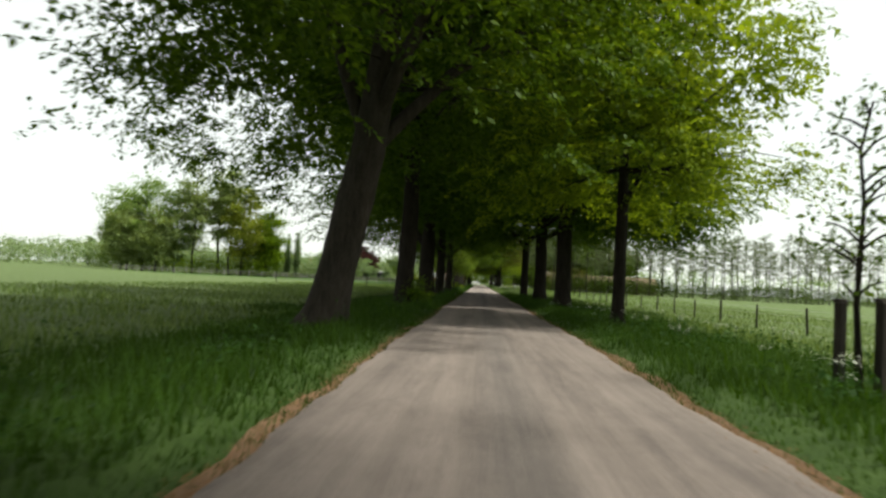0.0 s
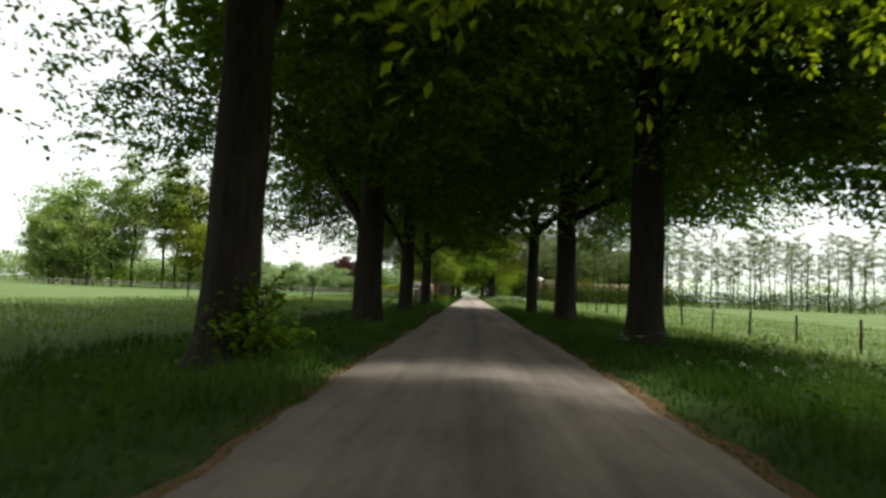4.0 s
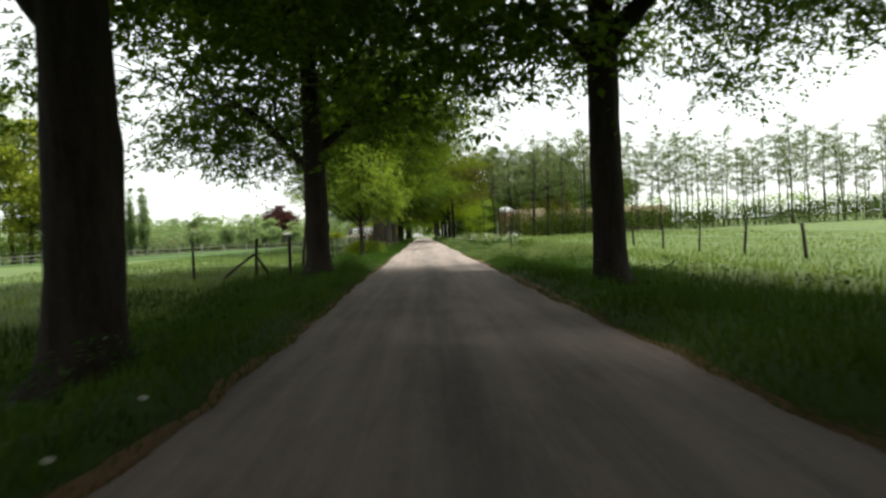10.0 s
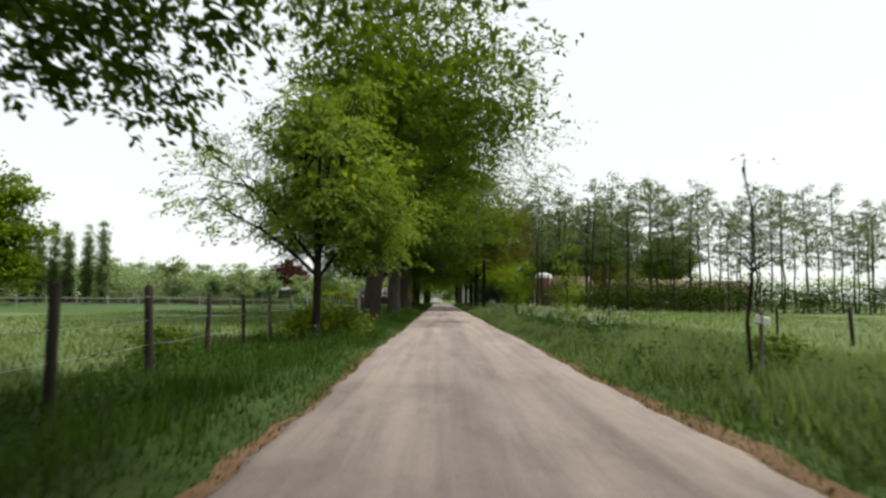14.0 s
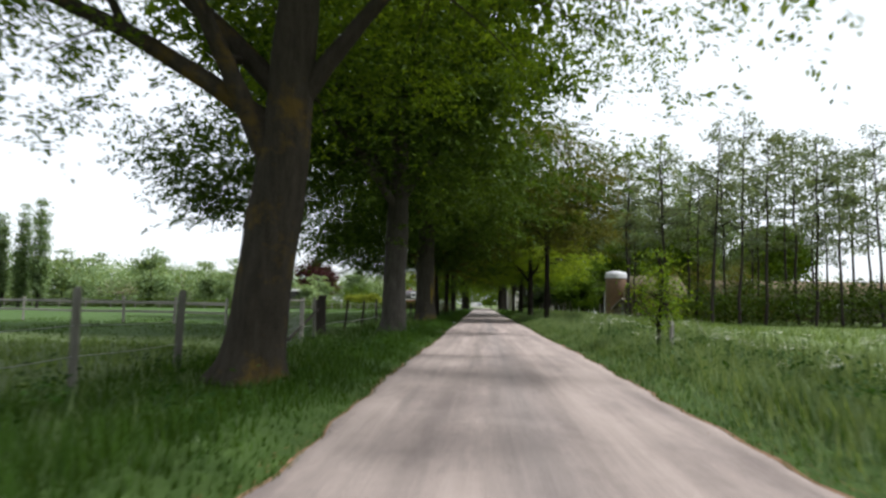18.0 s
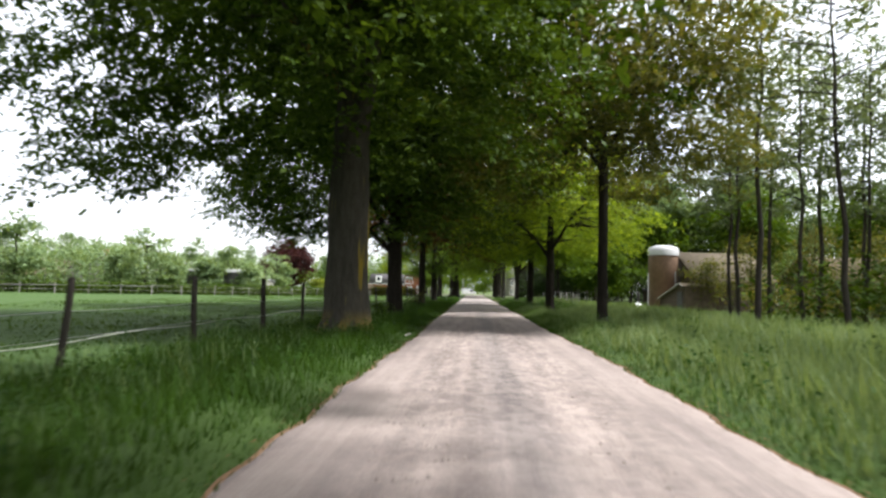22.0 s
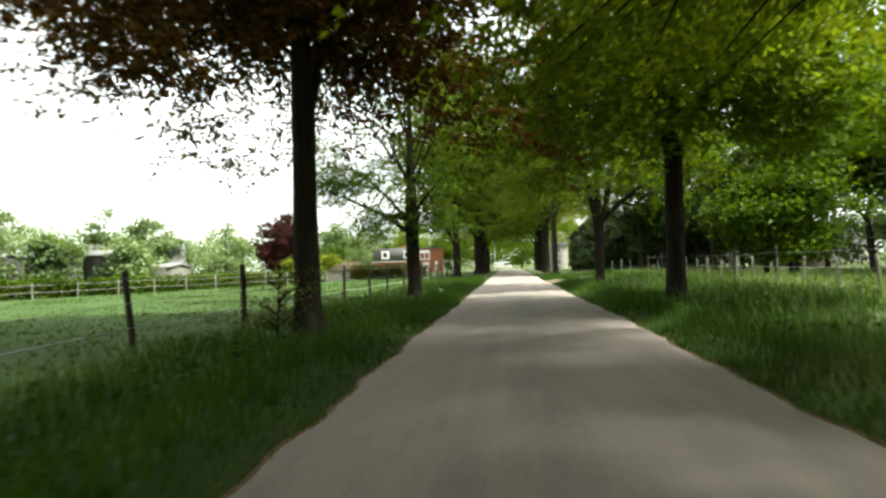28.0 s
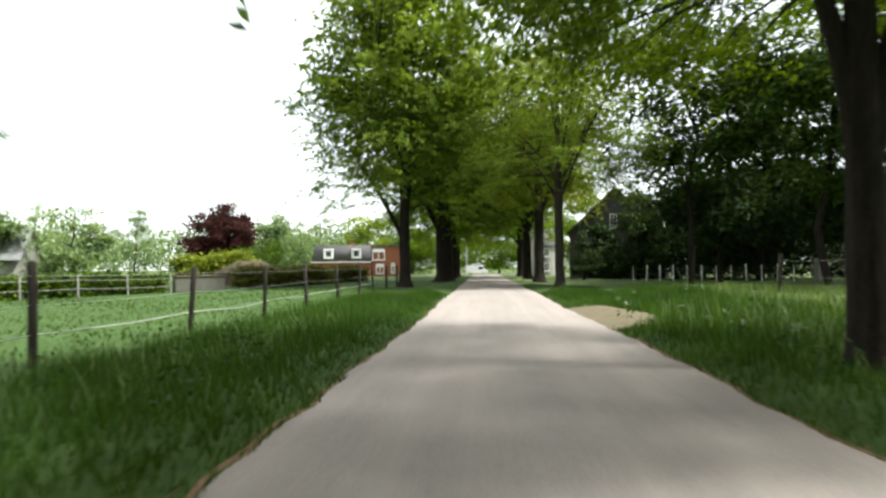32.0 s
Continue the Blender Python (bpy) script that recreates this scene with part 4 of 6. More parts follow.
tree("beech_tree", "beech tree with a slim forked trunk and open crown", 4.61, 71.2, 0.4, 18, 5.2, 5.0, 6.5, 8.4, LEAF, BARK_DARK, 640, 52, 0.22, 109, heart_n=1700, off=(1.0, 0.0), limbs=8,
     first=[(5.2, -3.6, -1.0, 8.2), (5.6, 4.2, -1.0, 8.4), (6.0, 5.4, 0.5, 9.2)], lobes=((6.0, -5.0, 4.9, 11.0, 5.0, 4.5, 200), (5.0, 1.5, 4.7, 9.0, 4.6, 4.0, 120), (-2.2, 2.0, 5.2, 9.0, 3.0, 3.4, 60)))
tree("beech_tree", "old beech tree with grey trunk forking low", -3.78, 112.68, 0.46, 20, 3.6, 3.4, 7.6, 7.6, LEAF_BEECH, BARK_LICHEN, 760, 52, 0.15, 110, folded=True, lean=(6, 0), heart_n=1900, limbs=11, off=(1.8, 0),
     first=[(3.2, -2.6, -1.0, 8.0), (4.0, -7.6, -1.5, 7.2), (4.6, -6.4, 0.5, 9.4), (4.3, 4.2, 0, 8.5)], lobes=((-6.0, -0.5, 5.5, 10.5, 3.6, 3.0, 50), (3.6, 0, 7.0, 14.0, 5.0, 4.5, 130), (3.0, 5.5, 6.5, 13.0, 5.0, 4.5, 140)))
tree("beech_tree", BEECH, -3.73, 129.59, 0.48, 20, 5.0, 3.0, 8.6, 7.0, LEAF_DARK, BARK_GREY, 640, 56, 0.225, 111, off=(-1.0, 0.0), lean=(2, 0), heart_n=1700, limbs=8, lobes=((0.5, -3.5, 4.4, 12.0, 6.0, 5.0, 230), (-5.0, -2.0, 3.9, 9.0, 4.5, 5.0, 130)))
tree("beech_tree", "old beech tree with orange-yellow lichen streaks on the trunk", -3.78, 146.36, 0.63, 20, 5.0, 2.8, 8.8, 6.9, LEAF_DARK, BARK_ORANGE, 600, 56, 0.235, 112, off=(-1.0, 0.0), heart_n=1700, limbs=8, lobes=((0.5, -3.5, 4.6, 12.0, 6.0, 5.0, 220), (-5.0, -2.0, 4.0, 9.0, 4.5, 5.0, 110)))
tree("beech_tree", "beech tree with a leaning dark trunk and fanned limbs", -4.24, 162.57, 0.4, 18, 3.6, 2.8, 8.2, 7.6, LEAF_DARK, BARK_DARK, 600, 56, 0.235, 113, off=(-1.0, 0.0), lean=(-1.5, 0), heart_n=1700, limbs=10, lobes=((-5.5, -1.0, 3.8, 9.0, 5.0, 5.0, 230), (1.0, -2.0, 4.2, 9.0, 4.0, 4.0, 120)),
     first=[(3.3, -4.2, -0.5, 6.4), (3.8, -3.0, -1.5, 8.0), (4.2, 2.8, 0.5, 8.5)])
tree("copper_beech_tree", "young copper beech tree with red-brown leaves", -3.94, 177.22, 0.25, 15, 3.8, 3.2, 5.2, 6.2, LEAF_COPPER, BARK_DARK, 520, 60, 0.205, 114, heart_n=1700, limbs=7, lobes=((-1.5, 2.0, 4.4, 9.0, 3.8, 3.6, 130),))
tree("maple_tree", "young maple tree with an open thin crown and bare limbs", -3.84, 191.43, 0.28, 11.5, 3.0, 3.6, 3.9, 3.3, LEAF, BARK_DARK, 210, 84, 0.12, 115, flare=0.25, limb_r=0.27, limbs=11, off=(-0.3, 0), belly=0.5, heart_n=100, folded=True,
     first=[(2.55, -3.2, -0.5, 4.3), (3.0, -2.8, 0.3, 5.6), (3.3, 2.0, 0.3, 5.6), (4.2, -1.8, 0.2, 8.2)],
     lobes=((-1.5, -0.3, 2.5, 4.0, 1.7, 1.0, 60), (0.7, -0.1, 2.3, 3.7, 0.9, 0.5, 26), (-3.0, 0.2, 3.8, 5.6, 1.9, 1.4, 34), (-1.6, -0.4, 3.9, 5.6, 1.8, 1.0, 50), (0.2, 0.2, 4.0, 6.0, 2.6, 1.6, 20)))
tree("lime_tree", "lime tree with a light green tall crown by the fence", -5.5, 236.3, 0.4, 26, 3.0, 2.4, 7.0, 6.6, LEAF_MAPLE, BARK_DARK, 800, 80, 0.235, 116, heart_n=1700, belly=0.36, limbs=8)
tree("beech_tree", "thick-trunked beech tree with a dark crown", -3.6, 250.5, 0.8, 18, 4.0, 3.2, 6.0, 7.0, LEAF, BARK_DARK, 360, 46, 0.26, 117, limbs=7)
tree("beech_tree", BEECH, -3.6, 268.0, 0.5, 18, 4.0, 3.2, 6.4, 7.4, LEAF_MID, BARK_DARK, 320, 40, 0.3, 118, limbs=6)
tree("beech_tree", BEECH, -3.7, 283.0, 0.45, 17, 3.6, 2.6, 6.8, 7.4, LEAF_MID, BARK_DARK, 280, 40, 0.32, 119, limbs=6, heart_n=600)
tree("beech_tree", BEECH, 4.6, 277.5, 0.45, 17, 3.6, 2.6, 6.8, 7.4, LEAF_MID, BARK_DARK, 280, 40, 0.32, 120, limbs=6, heart_n=600)
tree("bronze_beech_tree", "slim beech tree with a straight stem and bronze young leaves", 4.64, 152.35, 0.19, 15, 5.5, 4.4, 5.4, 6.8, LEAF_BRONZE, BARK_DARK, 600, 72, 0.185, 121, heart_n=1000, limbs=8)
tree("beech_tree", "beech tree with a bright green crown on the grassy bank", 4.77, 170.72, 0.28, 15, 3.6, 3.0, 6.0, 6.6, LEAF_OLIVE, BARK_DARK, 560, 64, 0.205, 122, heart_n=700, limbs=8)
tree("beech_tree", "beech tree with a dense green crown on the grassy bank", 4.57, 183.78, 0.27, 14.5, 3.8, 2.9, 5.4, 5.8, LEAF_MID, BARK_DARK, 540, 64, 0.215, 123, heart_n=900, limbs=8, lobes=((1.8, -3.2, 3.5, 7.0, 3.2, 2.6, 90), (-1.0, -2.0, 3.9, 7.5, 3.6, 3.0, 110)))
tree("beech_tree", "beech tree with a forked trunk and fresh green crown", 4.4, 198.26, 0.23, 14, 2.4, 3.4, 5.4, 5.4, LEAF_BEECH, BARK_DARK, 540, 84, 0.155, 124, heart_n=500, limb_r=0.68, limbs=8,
     first=[(2.3, 1.35, -0.2, 8.0), (2.35, -0.7, 0.2, 8.5), (3.0, 3.2, -0.3, 5.4)])
tree("lime_tree", "tall lime tree with a grey trunk and yellowish young leaves", 4.5, 231.5, 0.28, 19, 5.0, 4.4, 6.6, 6.5, LEAF_MAPLE, BARK, 480, 64, 0.18, 125, heart_n=700, limbs=7)
tree("lime_tree", "tall lime tree with a thick grey trunk", 4.3, 244.5, 0.42, 20, 5.0, 4.4, 6.4, 6.4, LEAF_YELLOW, BARK, 420, 60, 0.19, 126, limbs=7)
tree("beech_tree", BEECH, 4.5, 262.0, 0.45, 18, 4.2, 3.4, 6.0, 7.4, LEAF_MID, BARK_DARK, 300, 40, 0.3, 127, limbs=6)
tree("maple_tree", "bright yellow-green field maple with a low spreading crown", -3.6, 96.4, 0.12, 7.5, 1.85, 1.55, 1.9, 2.1, LEAF_MAPLE, BARK_DARK, 300, 62, 0.15, 130, limbs=9, off=(0.35, 1.0), belly=0.45, heart_n=120, spread=0.34, inner=0.2, folded=True,
     first=[(1.9, -3.0, -0.4, 4.0), (2.2, -2.6, 0.4, 5.0), (1.8, 1.8, 1.4, 4.0)], lobes=((-2.3, 0.3, 3.0, 5.8, 2.1, 1.6, 26), (1.6, 1.7, 2.2, 4.4, 1.15, 1.2, 36), (0.25, 0.7, 5.6, 8.0, 1.0, 1.0, 34)))
small_tree("sapling", "thin young tree with sparse leaves between two stakes", 4.98, 9.3, float(ground(4.98, 9.3)), 0.05, 4.4, 1.2, 0.75, LEAF, BARK_DARK, 40, 16, 0.11, 131, "sapling", spread=0.25)
small_tree("sapling", "thin leafless young tree with a white tree guard", 4.3, 87.2, float(ground(4.3, 87.2)), 0.03, 3.6, 1.4, 0.4, LEAF, BARK_DARK, 10, 6, 0.08, 132, "sapling", spread=0.2)
small_tree("sapling", "young hornbeam tied to a stake in tall grass", 4.75, 121.0, float(ground(4.75, 121.0)), 0.06, 3.0, 0.7, 0.55, LEAF_MID, BARK_DARK, 80, 18, 0.1, 133, "sapling", spread=0.25)
small_tree("sapling", "slender young tree with yellow-green leaves", 4.4, 101.9, float(ground(4.4, 101.9)), 0.035, 3.8, 0.25, 0.55, LEAF_MAPLE, BARK_DARK, 60, 30, 0.1, 134, "sapling", spread=0.16, belly=0.25)
small_tree("shrub", "low elder shrub at the foot of the trees", -3.9, 97.2, float(ground(-3.9, 97.2)), 0.03, 1.1, 0.05, 0.75, LEAF_FRESH, BARK_DARK, 70, 40, 0.11, 135, "shrub", spread=0.2)
small_tree("shrub", "low elder shrub at the foot of the trees", -3.0, 97.6, float(ground(-3.0, 97.6)), 0.03, 0.9, 0.05, 0.65, LEAF_MAPLE, BARK_DARK, 60, 40, 0.11, 144, "shrub", spread=0.2)
small_tree("shrub", "dark low bush beside a fence post", -5.6, 90.8, float(ground(-5.6, 90.8)), 0.02, 0.75, 0.05, 0.55, LEAF, BARK_DARK, 34, 30, 0.1, 139, "shrub", spread=0.16)
small_tree("shrub", "dark low bush in the tall grass", 5.2, 88.3, float(ground(5.2, 88.3)), 0.02, 0.8, 0.05, 0.45, LEAF, BARK_DARK, 30, 30, 0.1, 140, "shrub", spread=0.16)
small_tree("shrub", "leafy shoots at the foot of a beech trunk", -2.95, 31.9, float(ground(-2.95, 31.9)), 0.02, 1.3, 0.15, 0.62, LEAF, BARK_DARK, 46, 22, 0.13, 136, "shrub", spread=0.2)
small_tree("shrub", "leafy shoots at the foot of a beech trunk", -4.9, 162.2, float(ground(-4.9, 162.2)), 0.02, 0.9, 0.1, 0.45, LEAF, BARK_DARK, 20, 24, 0.11, 137, "shrub", spread=0.16)
small_tree("shrub", "leafy shoots at the foot of the copper beech", -4.3, 176.6, float(ground(-4.3, 176.6)), 0.02, 1.6, 0.2, 0.7, LEAF_BRONZE, BARK_DARK, 26, 30, 0.07, 138, "shrub", spread=0.2)

tree("beech_tree", BEECH, -3.9, 2.0, 0.46, 19, 4.6, 3.4, 9.0, 8.8, LEAF, BARK, 480, 70, 0.2, 141, heart_n=1900, limbs=7)
# two beeches behind the start, out of view, added for the shade they cast
tree("beech_tree", BEECH, 4.9, -6.5, 0.46, 19, 4.6, 3.8, 7.0, 7.6, LEAF, BARK, 240, 50, 0.28, 142, limbs=7)
tree("beech_tree", BEECH, -3.9, -14.0, 0.46, 19, 4.6, 3.8, 7.0, 7.6, LEAF, BARK, 160, 46, 0.3, 143, limbs=6)

# ---- fences ----


def post_mesh(name, r, h, mat, seed, square=False):
    rng = np.random.default_rng(seed)
    line = [[0, 0, -0.3], [0, 0, 0.3], [rng.normal() * 0.01, rng.normal() * 0.01, h * 0.7], [rng.normal() * 0.015, 0, h - 0.03], [0, 0, h]]
    v, f = tube(line, [r * 1.05, r, r * 0.97, r * 0.95, r * 0.6], 4 if square else 9, 0.03, rng)
    k = 4 if square else 9
    n = len(v)
    v = np.vstack([v, [[0, 0, h + 0.005]]])
    cap = np.array([[n - k + i, n - k + (i + 1) % k, n] for i in range(k)])
    return np_mesh(name, v, [f, cap], mat, not square)


def strand(a, b, r=0.006, sag=0.02):
    a, b = np.array(a, float), np.array(b, float)
    s = np.linspace(0, 1, 5)[:, None]
    p = a + (b - a) * s
    p[:, 2] -= sag * np.sin(np.pi * s[:, 0])
    return tube(p, np.full(5, r), 4)


def fence(name, label, spots, height, r, mat, wires, seed, tilt=3.0, wire_mat=None, wire_r=0.005, group="", sag=0.02, square=False, rails=()):
    """Stakes at the given spots with strands or rails from one to the next."""
    rng = np.random.default_rng(seed)
    x0, y0 = spots[0]
    ob = empty(name, Matrix.Translation((x0, y0, float(ground(x0, y0)))), label, "fence", group)
    meshes = [post_mesh("post", r * k, height * j, mat, seed + n, square) for n, (k, j) in enumerate(((1, 1), (0.85, 0.95), (1.15, 1.03)))]
    base = Vector(ob.location)
    pts = []
    for n, (x, y) in enumerate(spots):
        z = float(ground(x, y))
        pts.append((x - base.x, y - base.y, z - base.z))
        part("post", meshes[rng.integers(0, 3)], mat, ob, m=pose(*pts[-1], rng.normal() * tilt, rng.normal() * tilt, rng.uniform(0, 360) if not square else 0))
    for h in wires:
        way = []
        for a, b in zip(pts, pts[1:]):
            for s in (0.0, 0.25, 0.5, 0.75):
                way.append([a[0] + (b[0] - a[0]) * s, a[1] + (b[1] - a[1]) * s, a[2] + (b[2] - a[2]) * s + h - sag * math.sin(math.pi * s)])
        way.append([pts[-1][0], pts[-1][1], pts[-1][2] + h])
        v, f = tube(way, np.full(len(way), wire_r), 4)
        part("wire", np_mesh("wire", v, f, wire_mat or WIRE), wire_mat or WIRE, ob)
    for h in rails:
        for a, b in zip(pts, pts[1:]):
            d = Vector(b) - Vector(a)
            bm = box(d.length, 0.035, 0.11, 0.008)
            part("rail", bm, mat, ob, m=Matrix.Translation((Vector(a) + Vector(b)) / 2 + Vector((0, 0, h))) @ d.to_track_quat("X", "Z").to_matrix().to_4x4())
    return ob


fence("field_fence", "row of thin weathered stakes with wire across the pasture", [(15.0 + 0.15 * math.sin(k), 16 + 5.4 * k) for k in range(18)], 1.35, 0.065, POST_DARK, (0.5, 0.85, 1.15), 40)
fence("corner_fence", "weathered stake fence with a strutted corner post", [(-24.0, 79.6), (-18.5, 79.4), (-13.2, 79.2), (-8.0, 79.0), (-5.8, 78.9)], 1.45, 0.06, POST_DARK, (0.5, 0.9, 1.3), 41)
fence("lane_fence", "weathered stake fence with wire along the lane", [(-4.75 - 0.03 * 3.1 * k, 79.6 + 3.1 * k) for k in range(6)], 1.45, 0.06, POST_DARK, (0.5, 0.9, 1.3), 42)
fence("lane_fence", "grey weathered stake fence with wire along the lane", [(-5.31 - 0.03 * k, 98.2 + 3.1 * k) for k in range(6)], 1.4, 0.06, POST_GREY, (0.5, 0.9, 1.25), 49)
fence("paddock_fence", "stake fence with wire strands round a paddock", [(-6.2 + 0.05 * math.sin(2.0 * k), 127.1 + 4.78 * k) for k in range(25)], 1.45, 0.065, POST_DARK, (0.45, 0.85, 1.25), 43)
fence("rail_fence", "pale weathered rail fence across the far pasture", [(-75 + 2.6 * k, 136 - 0.05 * k) for k in range(25)], 1.25, 0.06, POST_PALE, (), 44, 1.0, rails=(0.5, 0.95))
fence("horse_fence", "pale post and rail fence along the far side of a paddock", [(-59.0 + 2.29 * k, 174.0 + 1.52 * k) for k in range(14)] + [(-27.0 + 0.95 * k, 196.8 + 2.55 * k) for k in range(12)], 1.0, 0.042, POST_PALE, (0.4, 0.8), 45, 1.0, wire_mat=POST_PALE, wire_r=0.015)
fence("garden_fence", "row of white garden fence posts by the drive", [(12.2 + 0.95 * k, 247 - 0.5 * k) for k in range(12)], 1.25, 0.05, WHITE_WOOD, (0.5, 1.0), 46, 1.5)
fence("pasture_fence", "thin weathered stakes and wire along a pasture", [(9.5, 176 + 4.6 * k) for k in range(9)], 1.2, 0.05, POST_DARK, (0.5, 1.0), 47)
fence("yard_fence", "low pale stakes in front of the farmyard", [(8.0 + 0.1 * k, 180 + 2.2 * k) for k in range(9)], 0.9, 0.035, POST_PALE, (0.6,), 48)

# pale tape lying low beside the paddock fence
tape = empty("fence_tape", Matrix.Translation((-7.0, 128, 0.0)), "pale tape sagging low beside the paddock fence", "fence tape")
way = [(0.1 * math.sin(0.17 * k), 1.0 * k, float(ground(-7.0, 128.0 + k)) + 0.27 + 0.03 * math.cos(1.05 * k)) for k in range(104)]
tv, tf = tube(way, [0.011] * len(way), 5)
part("tape", np_mesh("tape", tv, tf, TAPE), TAPE, tape)

# corner struts, big gate posts
for (x, y, dx, dy, h) in ((-5.8, 78.9, -1.35, 0.1, 0.85), (-5.8, 78.9, 0.45, 0.5, 0.85)):
    st = empty("fence_strut", Matrix.Translation((x + dx, y + dy, float(ground(x + dx, y + dy)))), "slanting wooden strut against the corner post", "fence strut", "corner struts")
    v, f = tube([(0, 0, -0.1), (-dx * 0.5, -dy * 0.5, h * 0.5), (-dx * 0.97, -dy * 0.97, h)], [0.05, 0.05, 0.045], 8)
    part("strut", np_mesh("strut", v, f, POST_DARK, True), POST_DARK, st)


def gate():
    """A pale field gate between grey posts, with mesh and a slanting brace."""
    x0, y0, x1, y1 = -4.85, 116.5, -5.35, 121.6
    g = empty("field_gate", Matrix.Translation((x0, y0, float(ground(x0, y0)))), "closed pale wooden field gate with wire mesh", "gate")
    d = Vector((x1 - x0, y1 - y0, 0))
    turn = d.to_track_quat("X", "Z").to_matrix().to_4x4()
    length = d.length
    for s, h, w in ((0.0, 1.5, 0.12), (length * 0.42, 0.8, 0.06), (length, 1.4, 0.11)):
        part("gate_post", box(w, w, h + 0.2, 0.012), POST_PALE, g, m=turn @ pose(s, 0, -0.2))
    part("bottom_board", box(length * 0.44, 0.05, 0.1, 0.01), POST_PALE, g, m=turn @ pose(length * 0.22, 0, 0.06))
    part("top_rail", box(length, 0.04, 0.05, 0.01), POST_PALE, g, m=turn @ pose(length * 0.5, 0, 1.3))
    v, f = tube([(length * 0.6, 0, 0.3), (length * 1.15, 0, 0.68), (length * 1.67, 0, 1.05)], [0.04] * 3, 8)
    part("brace", np_mesh("brace", v, f, POST_DARK, True), POST_DARK, g, "dark slanting pole", m=turn)
    pieces = [strand((k * length / 22, 0.03, 0.1), (k * length / 22, 0.03, 1.3), 0.004, 0) for k in range(1, 22)]
    pieces += [strand((0, 0.03, 0.1 + 0.15 * k), (length, 0.03, 0.1 + 0.15 * k), 0.004, 0) for k in range(9)]
    v, f = joined(pieces)
    part("wire_mesh", np_mesh("wire_mesh", v, f, WIRE), WIRE, g, m=turn)


gate()
for n, (x, y, h, w, mt) in enumerate(((-5.65, 124.4, 1.4, 0.09, POST_GREY), (-5.8, 126.1, 1.5, 0.27, POST_DARK), (4.72, 9.35, 1.27, 0.12, POST_DARK), (5.22, 9.3, 1.3, 0.12, POST_DARK), (4.95, 120.7, 0.9, 0.1, POST_PALE),
                                   (4.5, 87.3, 1.15, 0.055, POST_GREY), (23.6, 240.0, 1.6, 0.36, POST_PALE), (26.6, 238.6, 1.6, 0.36, POST_PALE))):
    st = empty("stake_post" if w < 0.3 else "gate_pillar", Matrix.Translation((x, y, float(ground(x, y)))),
               "stout weathered wooden post in the grass" if w < 0.3 else "pale square gate pillar", "post" if w < 0.3 else "pillar")
    part("shaft", box(w, w, h + 0.25, 0.015), mt, st, m=pose(0, 0, -0.25, 1.5, -1.0, 7 * n))
    if w < 0.06:
        part("tag", box(0.22, 0.03, 0.12, 0.01), WHITE_WOOD, st, "white tag tied to the stake", m=pose(0, -0.05, h - 0.2, 0, 12, 0))
    part("cap", box(w * 1.1, w * 1.1, 0.05, 0.012), mt, st, m=pose(0, 0, h - 0.01, 1.5, -1.0, 7 * n))

# ---- far trees and woods ----


def pole_tree(name, label, rng, height, low, rx, leaf, per, size):
    """A tall thin plantation tree with a bare pole and short loose whorls."""
    ob = empty(name, Matrix.Identity(4), label, "tree", "plantation trees")
    hs = np.linspace(-0.2, height, 8)
    line = np.stack([rng.normal(size=8) * 0.08, rng.normal(size=8) * 0.08, hs], -1)
    pieces = [tube(line, 0.115 * (1 - 0.85 * np.linspace(0, 1, 8)) + 0.01, 7, 0.03, rng)]
    ends = []
    for k in range(26):
        u = (k / 26) ** 0.9
        h = low + (height - low) * u
        az = rng.uniform(0, 6.28)
        r = rx * (0.3 + 0.75 * math.sin(math.pi * min(1.0, 0.12 + 0.85 * u))) * rng.uniform(0.35, 1.15)
        e = np.array([np.cos(az) * r, np.sin(az) * r, h + r * rng.uniform(0.1, 0.5)])
        p, rr = bough([0, 0, h], e, 0.03, rng, 0.1, 4, 0.0)
        pieces.append(tube(p, rr, 4))
        ends += [e] if k % 3 else [e, e * np.array([0.55, 0.55, 1.0])]
    v, f = joined(pieces)
    part("trunk", np_mesh("trunk", v, f, BARK_FAR, True), BARK_FAR, ob)
    v, f = leaf_cloud(np.array(ends), per, 0.36, size, rng, simple=True)
    part("crown", np_mesh("crown", v, f, leaf), leaf, ob)
    return ob


prng = np.random.default_rng(60)
kinds = [pole_tree("plantation_tree", "tall thin plantation tree with a bare pole and loose crown", prng, 12.4 + 0.8 * k, 5.6, 1.9, LEAF_POLE, 34, 0.27) for k in range(4)]
spots = []
for row, y0 in enumerate((152.0, 158.0, 164.0)):
    for k in range(25):
        x = 10.6 + 1.4 * row + 2.35 * k + 0.03 * k * k + prng.uniform(-0.5, 0.5)
        spots.append((x, y0 + prng.uniform(-1.2, 1.2) - 0.02 * x))
for n, (x, y) in enumerate(spots):
    k = n % 4
    s = prng.uniform(0.82, 1.15)
    m = Matrix.Translation((x, y, float(ground(x, y)))) @ Matrix.Rotation(prng.uniform(0, 6.28), 4, "Z") @ Matrix.Rotation(radians(prng.normal() * 1.5), 4, "X")
    if n < 4:
        kinds[n].matrix_world = m
    else:
        c = copy_thing(kinds[k], m)
        c.scale = (s, s, s)


